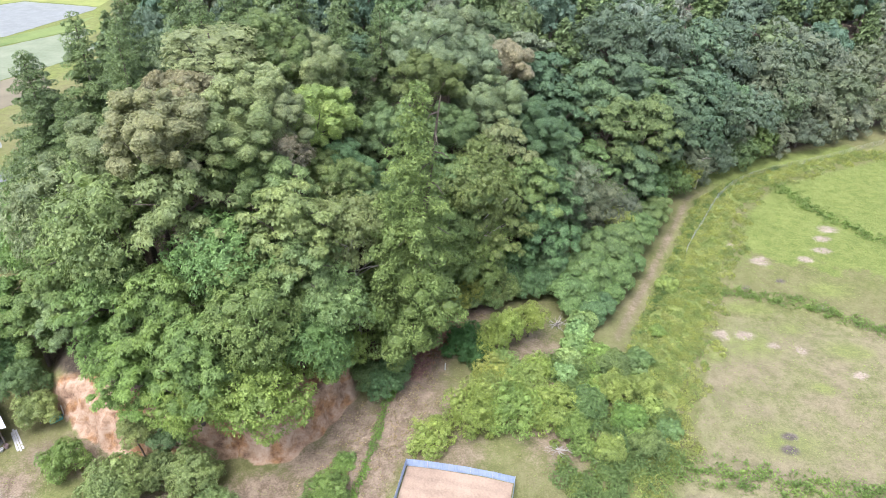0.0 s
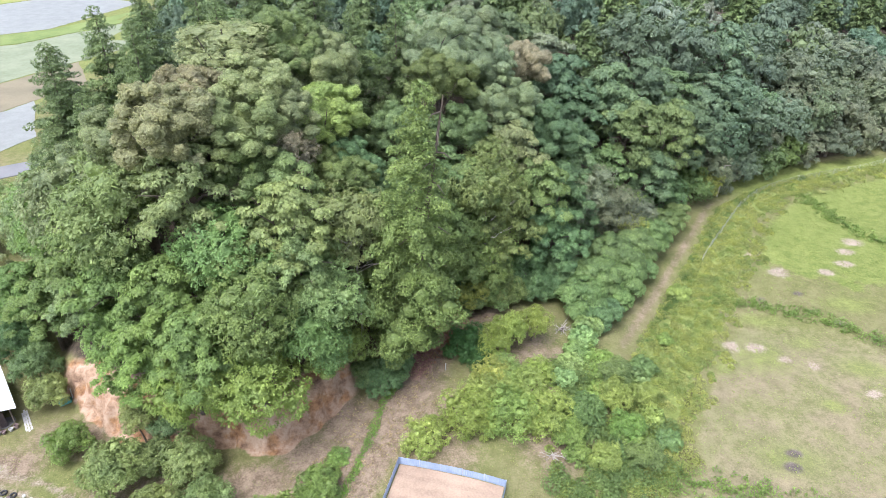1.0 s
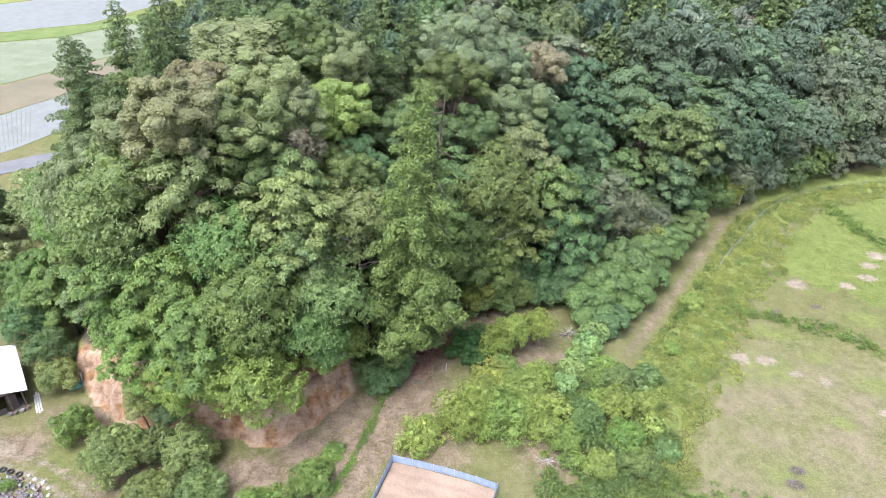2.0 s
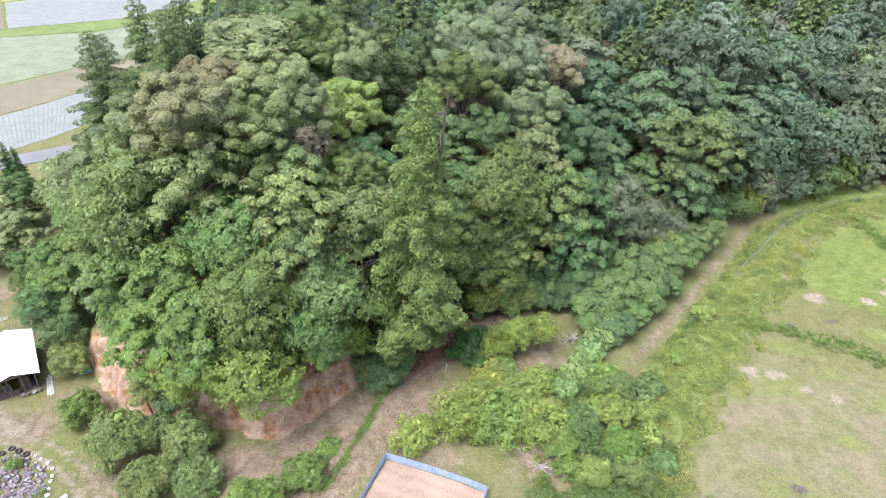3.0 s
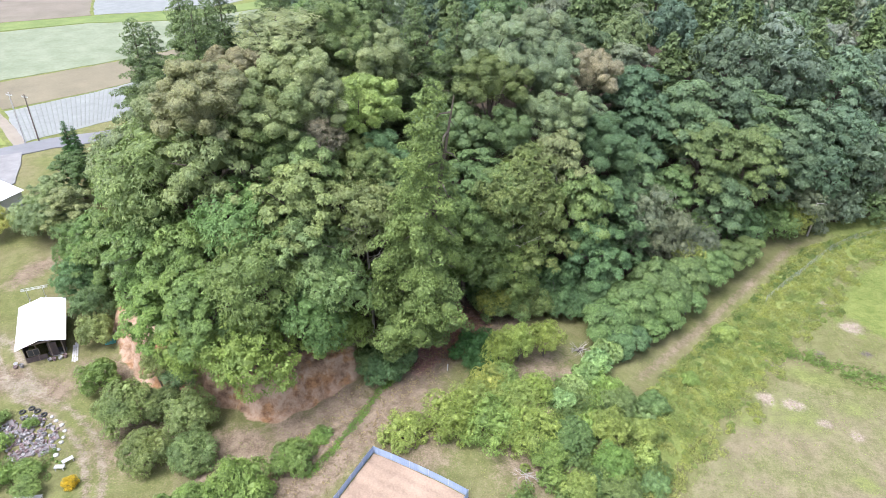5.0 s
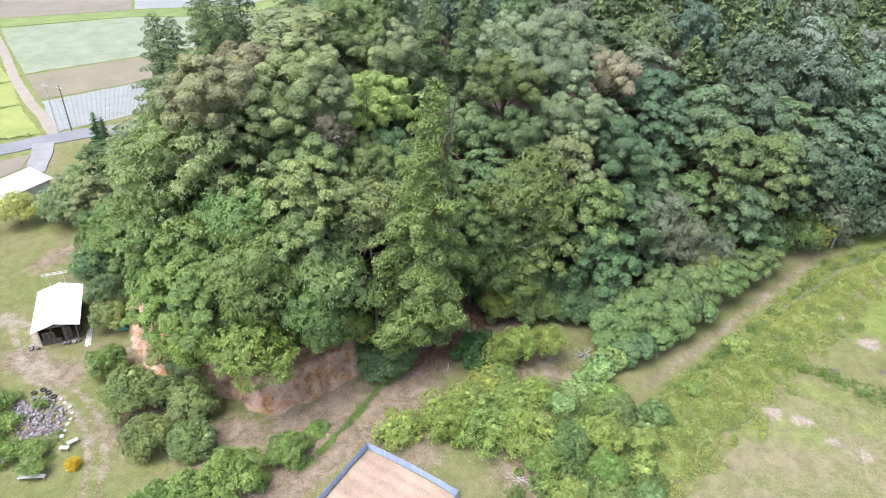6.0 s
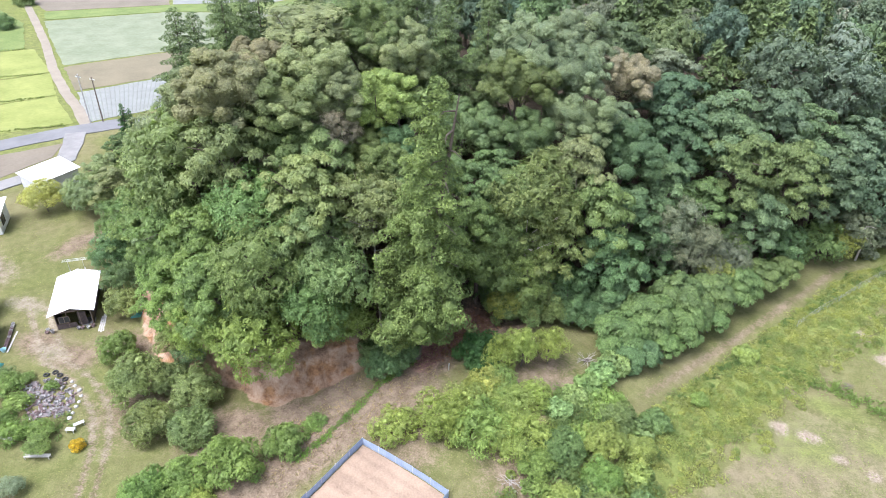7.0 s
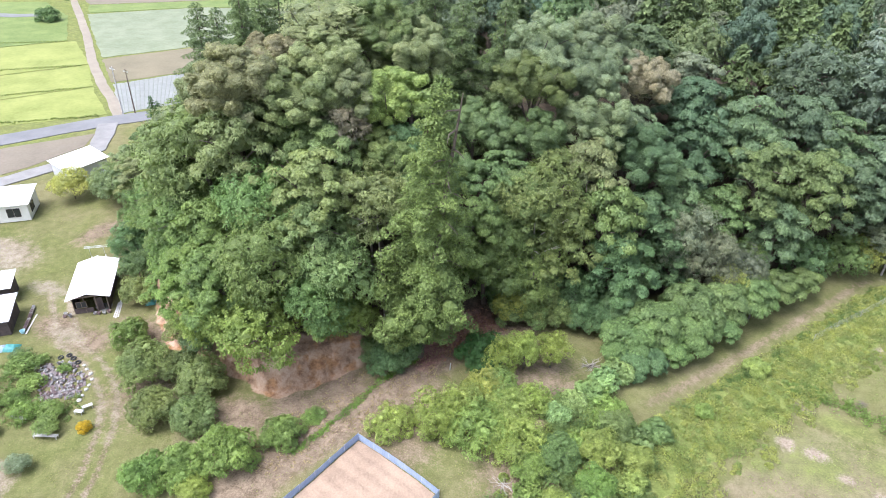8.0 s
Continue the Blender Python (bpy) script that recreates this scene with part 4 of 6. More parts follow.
for i in range(26):
    a, h = i * 2.4, 5.5 + i * 0.9
    q = 4.2 * (1 - h / 33) ** 0.75
    tube(tv, tf, [(0.125 * h, 0.035 * h, h), (0.125 * h + math.cos(a) * q * 0.6, math.sin(a) * q * 0.6, h + 0.2), (0.125 * h + math.cos(a) * q, math.sin(a) * q, h - 0.4)], [0.1, 0.06, 0.02], 5)
part("trunk", mesh_of("trunk", tv, tf, BARK), None, tall)
tall_crown = part("crown", TALL, None, tall)
tall_crown.matrix_basis = Matrix(((31, 0, 4.0, 0.0), (0, 31, 0.9, 0.2), (0, 0, 28.0, 2.9), (0, 0, 0, 1)))
tall_crown.color = (0.15, 0.205, 0.062, 1)

# the woods that run on behind: filled in between the trees already planted
taken = [(o.matrix_basis.translation.x, o.matrix_basis.translation.y) for o in scene.objects if o.get("category") == "tree"]
fill = random.Random(17)
tries = 0
while tries < 4200:
    tries += 1
    x, y = fill.uniform(-75, 120), fill.uniform(60, 185)
    if x > 0.68 * y or y > 152 + max(0, x):
        continue
    if hill_depth(np.array([x]), np.array([y]))[0] < 3.0 or any((x - a) ** 2 + (y - b) ** 2 < (30 if y < 105 else 34 if y < 125 else 46) for a, b in taken):
        continue
    taken.append((x, y))
    r = fill.uniform(2.9, 4.1) + (1.0 if y > 125 else 0)
    g = gz(x, y)
    if y < 96 and x > -30:
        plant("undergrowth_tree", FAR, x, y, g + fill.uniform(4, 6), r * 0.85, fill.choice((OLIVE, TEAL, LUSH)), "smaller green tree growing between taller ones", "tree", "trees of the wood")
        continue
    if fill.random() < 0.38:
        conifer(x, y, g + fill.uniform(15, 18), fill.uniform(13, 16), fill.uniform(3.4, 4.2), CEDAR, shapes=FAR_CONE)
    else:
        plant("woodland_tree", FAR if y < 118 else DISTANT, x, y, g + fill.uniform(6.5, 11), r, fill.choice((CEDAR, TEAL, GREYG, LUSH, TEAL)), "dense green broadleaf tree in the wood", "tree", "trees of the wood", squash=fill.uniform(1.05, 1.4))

edge = random.Random(23)
for x, y, z, r in ((42, 101.5, 2.2, 3.0), (46, 104, 2.8, 3.2), (50.5, 107, 3, 3.4), (55, 110, 3, 3.4), (60, 112.6, 3, 3.6), (65.5, 115.2, 3.2, 3.8), (71, 118, 3.4, 4), (78, 121.6, 3.6, 4.2), (86, 126, 4, 4.6), (36, 96, 2.6, 3.2),
                   (49, 112, 9, 4.4), (57, 119.5, 13, 5), (50, 118.5, 14, 5), (63, 125, 13, 5.2), (43, 107.5, 12.5, 4.6), (70, 129, 13, 5.2), (58, 117, 9.5, 4.6), (66, 121.5, 9.5, 4.8), (75, 127, 10, 5), (84, 132, 10, 5), (31.5, 92, 3, 3.2), (24.6, 86.6, 3.4, 3.2)):
    plant("thicket_tree", FAR, x, y, z, r, GREYB if x > 56 or z < 3 and x > 40 else edge.choice((HEDGE, TEAL, LUSH)), "grey-green thicket tree at the edge of the field", "tree", "trees by the path", 0, 0.8)

# ---------------------------------------------------------------- bushes, orchard and hedges
for row, tint in (((-35, 42, 0.2, 2.3), FRESH), ((-28.2, 38.6, 0.9, 2.9), LIME), ((-22.4, 40.2, 0.4, 2.7), LIME), ((-23.4, 35, 0.3, 2.6), LIME), ((-19.4, 36.4, 0, 2.4), LIME), ((-25.4, 40.4, 0.2, 2.2), OLIVE),
                  ((-13, 34, 1.0, 2.8), FRESH), ((-15.6, 31, 0.3, 2.3), FRESH), ((-18, 29, 0.2, 2.2), FRESH), ((-13, 29.8, 0, 1.6), YELLOWG), ((-10, 38, 0.7, 2.1), FRESH), ((-9, 41.8, -0.1, 1.3), FRESH),
                  ((-43, 51, 1.6, 2.6), TEAL), ((-40.4, 48, 0.6, 2.1), LIME), ((-28.2, 43.6, 2.4, 1.9), LIME), ((-25.4, 43.2, 1.6, 1.6), TEAL), ((-6.3, 50.4, 2.0, 2.1), TEAL), ((-4.9, 52.2, 2.6, 2.0), TEAL), ((-7.6, 50.8, 2.4, 1.8), TEAL), ((2.6, 63.2, 3.2, 2.3), HEDGE), ((4.6, 64, 3.4, 2.4), HEDGE), ((7.2, 65.4, 3.2, 2.4), HEDGE), ((9.8, 66.4, 3, 2.4), TEAL), ((12, 67.6, 3, 2.3), TEAL)):
    plant("round_bush", BUSH, *row, tint, "dense rounded evergreen bush on the yard grass", "bush", "yard bushes", thick=0.08, limbs=5, crown_name="foliage")
for row, tint in (((-1, 43.4, 1.6, 2.1), YELLOWG), ((3, 45.6, 2.3, 2.8), YELLOWG), ((6.6, 46, 2.3, 2.9), BRIGHT), ((10, 46.4, 2.0, 2.6), YELLOWG), ((4.6, 48.8, 2.3, 2.2), BRIGHT), ((8.2, 49.6, 2.3, 2.3), BRIGHT),
                  ((9.6, 52, 2.4, 1.7), YELLOWG), ((5.0, 51.0, 2.8, 2.0), YELLOWG), ((6.2, 51.6, 2.8, 2.0), BRIGHT), ((16, 54.6, 1.2, 2.2), BRIGHT)):
    plant("orchard_tree", OPEN, *row, tint, "small yellow-green orchard tree with open twiggy crown", "fruit tree", "orchard", thick=0.09, limbs=8, crown_name="foliage")
for row in ((5.2, 54.8, 3.8, 1.9), (7.0, 56.0, 4.4, 1.8), (9.4, 57.6, 4.4, 1.7)):
    plant("orchard_tree", OPEN, *row, YELLOWG, "upright yellow-green orchard tree beside the dark shrub", "fruit tree", "orchard", thick=0.09, limbs=8, crown_name="foliage", squash=1.35)
plant("dark_shrub", BUSH, 2.2, 55.4, 2.8, 2.4, DARKG, "dark green shrub beside the track", "bush", thick=0.07, limbs=5, crown_name="foliage")
plant("dark_shrub", BUSH, 3.6, 53.6, 2.6, 2.1, DARKG, "dark green shrub beside the track", "bush", thick=0.07, limbs=5, crown_name="foliage")
for row, tint in (((15.6, 64.8, 2.7, 3.6), HEDGE), ((17.6, 67.6, 3.2, 3.8), HEDGE), ((20.2, 73, 3.2, 3.9), HEDGE), ((21.2, 70, 2.4, 3.2), HEDGE), ((23.8, 76, 2.8, 3.6), HEDGE), ((26.8, 80, 2.6, 3.4), HEDGE),
                  ((17.4, 62.9, 2.0, 2.8), TEAL), ((29.4, 84, 2.2, 3.0), HEDGE), ((14, 69, 3.4, 3.4), TEAL), ((24.4, 73.2, 1.8, 2.1), HEDGE), ((31.8, 87.4, 1.8, 2.4), HEDGE), ((20, 66.5, 1.8, 2.3), HEDGE)):
    plant("hedge_bush", SPRAY, *row, tint, "arching leafy bush in the hedge by the footpath", "bush", "hedge by the path", thick=0.1, limbs=7, crown_name="foliage")
for row, tint in (((23.6, 79.4, 4.6, 1.9), YELLOWG), ((26, 82.4, 3.6, 1.8), YELLOWG), ((38.6, 97.6, 2.6, 2.4), YELLOWG), ((2.8, 62.9, 4.0, 2.0), YELLOWG), ((-71, 62.4, 1.3, 2.9), (0.38, 0.42, 0.12)), ((-67, 66.4, 1.2, 3.0), PALEG), ((-63.6, 65, 1.6, 3.2), GREYG)):
    plant("yellow_bush", OPEN, *row, tint, "bright yellow-green bush at the wood's edge", "bush", thick=0.08, limbs=6, crown_name="foliage")
for x, y, r in ((12.4, 51.6, 1.3), (13.2, 53.6, 1.4), (14, 55.8, 1.5), (14.9, 58, 1.6), (15.8, 60.2, 1.7)):
    plant("creeper_mound", CREEPER, x, y, gz(x, y) + 0.5 * r, r, (0.19, 0.285, 0.1), "mound of pale green big-leaved creeper", "creeper", "creeper mounds", thick=0.04, limbs=4, crown_name="foliage")


# ---------------------------------------------------------------- weeds and grass
def tufts(name, places, heights, blades, width, material, tint, label, seed):
    """Many small upright clumps of leaves in one mesh."""
    rng = np.random.default_rng(seed)
    p = np.repeat(places, blades, axis=0)
    h = np.repeat(heights, blades)
    n = len(p)
    a, t = rng.uniform(0, 2 * np.pi, n), rng.uniform(0, 1, n)
    q = h * 0.55 * np.sqrt(1 - t * t) * np.sqrt(rng.uniform(0.1, 1, n))
    base = p + np.stack([np.cos(a) * q, np.sin(a) * q, h * t * rng.uniform(0.5, 1.0, n)], -1)
    b = a + rng.normal(0, 0.9, n)
    d = unit(np.stack([np.cos(b), np.sin(b), rng.uniform(-0.2, 1.1, n)], -1))
    s = unit(np.cross(d, np.array((0, 0, 1.0)) + 0.5 * rng.normal(size=(n, 3))))
    ln = (width * rng.uniform(0.6, 1.4, n))[:, None]
    verts = np.stack([base, base + d * ln - s * ln * 0.28, base + d * ln + s * ln * 0.28], 1).reshape(-1, 3).tolist()
    faces = [(3 * i, 3 * i + 1, 3 * i + 2) for i in range(n)]
    ob = part(name, mesh_of(name, verts, faces, material), None)
    ob.color = (*tint, 1)
    return tagged(ob, label, "weeds", kind="stuff")


def scatter(n, x0, x1, y0, y1, accept, seed):
    rng = np.random.default_rng(seed)
    x, y = rng.uniform(x0, x1, n), rng.uniform(y0, y1, n)
    k = accept(x, y, rng.uniform(0, 1, n))
    x, y = x[k], y[k]
    return np.stack([x, y, ground_z(x, y)], -1)


def in_band(x, y, u):
    to_path = line_distance(x, y, PATH_R)
    field = inside(x, y, np.vstack([FIELD_EDGE, [(200, 135), (200, 0), (16, 0)]]))
    e = line_distance(x, y, FIELD_EDGE)
    right = x > np.interp(y, PATH_R[:, 1], PATH_R[:, 0])
    return (to_path > 1.3) & right & (~field | (e < 1.5 + 1.2 * wobble(x, y, 0.6))) & (y > 36)


def weed_heights(p, lo, hi, seed):
    return np.random.default_rng(seed).uniform(lo, hi, len(p)) * (0.6 + 0.5 * step(wobble(p[:, 0], p[:, 1], 0.7), -1, 1.2))


def clumps(name, places, radii, leaves, size, tint, label, seed):
    """Leafy hummocks in one mesh: leaves over the outside of many low domes."""
    rng = np.random.default_rng(seed)
    c, r = np.repeat(places, leaves, axis=0), np.repeat(radii, leaves)[:, None]
    n = len(c)
    d = unit(rng.normal(size=(n, 3)) * np.array((1, 1, 0.9)) + np.array((0, 0, 0.45)))
    d[:, 2] = np.abs(d[:, 2])
    p = c + d * r * np.array((1, 1, 1.05)) * rng.uniform(0.7, 1.1, (n, 1))
    nrm = unit(d * 0.7 + np.array((0, 0, 0.5)) + 0.5 * rng.normal(size=(n, 3)))
    side = rng.normal(size=(n, 3)) + d * np.array((1, 1, -0.2))
    u = unit(side - nrm * (side * nrm).sum(-1, keepdims=True))
    v = np.cross(nrm, u)
    s = size * rng.uniform(0.6, 1.5, (n, 1))
    tip = p + u * s * 0.5 - np.array((0, 0, 1)) * s * 0.2
    verts = np.stack([p - u * s * 0.5, tip + v * s * 0.3, tip - v * s * 0.3], 1).reshape(-1, 3).tolist()
    faces = [(3 * i, 3 * i + 1, 3 * i + 2) for i in range(n)]
    ob = part(name, mesh_of(name, verts, faces, GRASSY), None)
    ob.color = (*tint, 1)
    return tagged(ob, label, "weeds", kind="stuff")


band = scatter(13000, 8, 84, 36, 114, in_band, 3)
pick = np.random.default_rng(2).uniform(0, 1, len(band)) + 0.22 * wobble(band[:, 0], band[:, 1], 0.3)
for lo, hi, tint, words in ((-9, 0.28, (0.23, 0.285, 0.095), "tall mid-green weeds between footpath and field"), (0.28, 0.72, (0.3, 0.325, 0.1), "tall yellow-green weeds between footpath and field"),
                            (0.72, 9, (0.325, 0.34, 0.128), "pale seeding weeds between footpath and field")):
    some = band[(pick >= lo) & (pick < hi)]
    clumps("weeds", some, weed_heights(some, 0.25, 0.85, 4), 110, 0.15, tint, words, int(10 * hi))
ditch = scatter(9000, 18, 60, 54, 108, lambda x, y, u: (line_distance(x, y, PATH_R + np.array([2.1, -1.1])) < 0.25 + 0.9 * u) & (wobble(x, y, 0.9) > -0.1), 21)
clumps("weeds", ditch, weed_heights(ditch, 0.2, 0.8, 22), 60, 0.16, (0.13, 0.19, 0.06), "dark green weeds hanging over the ditch", 23)
low_band = scatter(700, 6, 24, 34, 60, lambda x, y, u: (np.hypot((x - 15) / 7, (y - 46) / 10) < 1) & (x > 10 + 0.1 * (y - 40)) & (line_distance(x, y, PATH_R) > 0.8) & (wobble(x, y, 0.55) > -0.45), 8)
clumps("weeds", low_band[::2], weed_heights(low_band[::2], 0.6, 1.7, 9), 260, 0.21, (0.15, 0.21, 0.075), "dense green undergrowth beside the orchard", 10)
clumps("weeds", low_band[1::2], weed_heights(low_band[1::2], 0.5, 1.2, 9), 160, 0.19, (0.2, 0.25, 0.075), "yellowish green undergrowth beside the orchard", 11)
strip = scatter(5200, -9.5, -3, 36, 56, lambda x, y, u: line_distance(x, y, GREENLINE) < 0.2 + 0.35 * u, 31)
clumps("weeds", strip, np.random.default_rng(32).uniform(0.1, 0.26, len(strip)), 14, 0.1, (0.16, 0.27, 0.06), "bright green weeds along the track", 33)
ridge_a = np.array([(54, 103), (56, 96), (58, 90), (63, 82), (72, 74)], float)
ridge_b = np.array([(33, 69.5), (37, 69.2), (44.4, 67), (51.7, 61.5), (60, 54)], float)
ridge_c = np.array([(16, 41.4), (21, 41.4), (25, 41), (31, 39.4), (39, 38.2), (46, 37)], float)
rid = scatter(30000, 15, 90, 34, 110, lambda x, y, u: (line_distance(x, y, ridge_a) < 1.6 * u + 0.3) | (line_distance(x, y, ridge_b) < 1.4 * u + 0.3) | (line_distance(x, y, ridge_c) < 1.8 * u + 0.4), 12)
tufts("weeds", rid, weed_heights(rid, 0.25, 0.8, 13), 14, 0.24, GRASSY, (0.17, 0.24, 0.07), "rough grass on the low field banks", 14)
FIELD_AREA = np.vstack([FIELD_EDGE, [(200, 135), (200, 0), (16, 0)]])
mead = scatter(60000, 20, 110, 40, 120, lambda x, y, u: inside(x, y, FIELD_AREA) & (u < np.where(y + 0.3 * x > 88, 0.7, 0.3) + 0.25 * wobble(x, y, 0.35)), 15)
tufts("grass", mead, np.random.default_rng(16).uniform(0.1, 0.32, len(mead)), 4, 0.12, GRASSY, (0.2, 0.235, 0.085), "short yellow-green meadow grass", 17)
PLOT_AREA = np.array([(-3.5, 41.2), (6.6, 39.1), (3.6, 24.8), (-6.5, 27)], float)
yard = scatter(52000, -75, 22, 20, 70, lambda x, y, u: (hill_depth(x, y) < -0.5) & ~inside(x, y, PLOT_AREA) & (line_distance(x, y, TRACK) > 2.6 * u) & (line_distance(x, y, PATH_R) > 0.6) & (u < 0.45 + 0.2 * wobble(x, y, 0.4)), 18)
tufts("grass", yard, np.random.default_rng(19).uniform(0.05, 0.28, len(yard)), 3, 0.1, GRASSY, (0.185, 0.2, 0.08), "short worn grass in the yard and orchard", 20)

shrub_dice = random.Random(41)
for x, y, r in ((14, 47, 1.9), (17, 49.6, 2.0), (12.2, 44.4, 1.7), (17.8, 46, 1.8), (19, 42.8, 1.7), (15.4, 42.4, 1.6), (20.2, 50.4, 1.6), (17.6, 53, 1.8)):
    plant("wild_shrub", BUSH, x, y, gz(x, y) + 0.7 * r, r, shrub_dice.choice((BRIGHT, FRESH, BRIGHT, HEDGE)), "dense leafy shrub in the undergrowth beside the orchard", "bush", "wild shrubs", thick=0.06, limbs=5, crown_name="foliage")
for x, y in ((19.5, 52.5), (21, 55), (20.4, 48), (18.6, 45), (16.6, 43.4), (14.2, 45.6), (12.8, 42.6), (15.4, 50), (24.6, 60.4), (28.6, 70.2), (21.6, 45.4), (13.2, 48.4)):
    plant("wild_shrub", SMALL, x, y, gz(x, y) + 0.6, shrub_dice.uniform(0.9, 1.7), shrub_dice.choice((HEDGE, BRIGHT, FRESH, PALEG)), "loose green shrub among the tall weeds", "bush", "wild shrubs", thick=0.05, limbs=5, crown_name="foliage")

# ---------------------------------------------------------------- the fenced plot
U, V = Vector((0.978, -0.209, 0)), Vector((-0.209, -0.978, 0))
P0 = Vector((-3.3, 41.0, 0))


def on_plot(a, b, z=0.0):
    q = P0 + U * a + V * b
    return (q.x, q.y, gz(q.x, q.y) + z)


pv, pf = [], []
NA, NB = 40, 64
for j in range(NB + 1):
    for i in range(NA + 1):
        a, b = 0.15 + 9.5 * i / NA, 0.15 + 14 * j / NB
        pv.append(on_plot(a, b, 0.09 + 0.035 * math.sin(b * 5.2 + 0.3 * math.sin(a * 2)) + 0.02 * math.sin(a * 7 + b * 3) + random.uniform(-0.012, 0.012)))
for j in range(NB):
    for i in range(NA):
        k = j * (NA + 1) + i
        pf.append((k, k + NA + 1, k + NA + 2, k + 1))
tagged(part("plot_soil", mesh_of("plot_soil", pv, pf, SOIL), None), "bare light brown tilled soil inside the fence", "soil", kind="structure")

fence = thing("sheet_fence", pose(*on_plot(0, 0)), "low fence of faded blue corrugated sheets round the plot", "fence")
inv = fence.matrix_basis.inverted()


def fence_run(a0, b0, a1, b1):
    n = int(round(math.hypot(a1 - a0, b1 - b0) / 1.8))
    for i in range(n):
        q = [(a0 + (a1 - a0) * (i + s) / n, b0 + (b1 - b0) * (i + s) / n) for s in (0.0, 1.0)]
        v, f = [], []
        tall_here = 0.86 + random.uniform(-0.04, 0.05)
        ln = math.hypot(q[1][0] - q[0][0], q[1][1] - q[0][1])
        nrm = ((q[1][1] - q[0][1]) / ln, -(q[1][0] - q[0][0]) / ln)
        for k in range(19):
            s = k / 18
            wv = 0.018 * (1 if k % 2 else -1)
            a, b = q[0][0] + (q[1][0] - q[0][0]) * s + nrm[0] * wv, q[0][1] + (q[1][1] - q[0][1]) * s + nrm[1] * wv
            for off in (0.0, 0.006):
                for z in (0.0, tall_here):
                    v.append(tuple(inv @ Vector(on_plot(a + nrm[0] * off, b + nrm[1] * off, z))))
        for k in range(18):
            o = k * 4
            f += [(o, o + 4, o + 5, o + 1), (o + 2, o + 3, o + 7, o + 6), (o + 1, o + 5, o + 7, o + 3), (o, o + 2, o + 6, o + 4)]
        part("panel", mesh_of("panel", v, f, BLUE_SHEET), None, fence)
        g = on_plot(*q[0])
        part("post", pipe([tuple(inv @ Vector(g)), tuple(inv @ Vector((g[0], g[1], g[2] + 0.95)))], 0.025), ALU, fence)


fence_run(0, 14.2, 0, 0)
fence_run(0, 0, 9.8, 0)
fence_run(9.8, 0, 9.8, 14.2)


# ---------------------------------------------------------------- sheds and houses
def frame_at(x, y, front):
    """A pose at a corner, its x axis along the front."""
    a = math.degrees(math.atan2(front[1], front[0]))
    return pose(x, y, -1.5, 0, 0, a)


def ribbed(w, d, thick=0.04, ribs=0.45, h=0.035):
    """A folded metal roof sheet over 0..w, 0..d, with standing ribs: one profile drawn along the slope."""
    prof = [(0.0, thick)]
    x = ribs / 2
    while x < w - 0.05:
        prof += [(x - 0.03, thick), (x - 0.018, thick + h), (x + 0.018, thick + h), (x + 0.03, thick)]
        x += ribs
    prof += [(w, thick), (w, 0.0), (0.0, 0.0)]
    bm = bmesh.new()
    ends = [[bm.verts.new((a, y, b)) for a, b in prof] for y in (0.0, d)]
    n = len(prof)
    for i in range(n):
        bm.faces.new((ends[0][i], ends[0][(i + 1) % n], ends[1][(i + 1) % n], ends[1][i]))
    bm.faces.new(ends[0][::-1])
    bm.faces.new(ends[1])
    bmesh.ops.recalc_face_normals(bm, faces=bm.faces)
    return bm


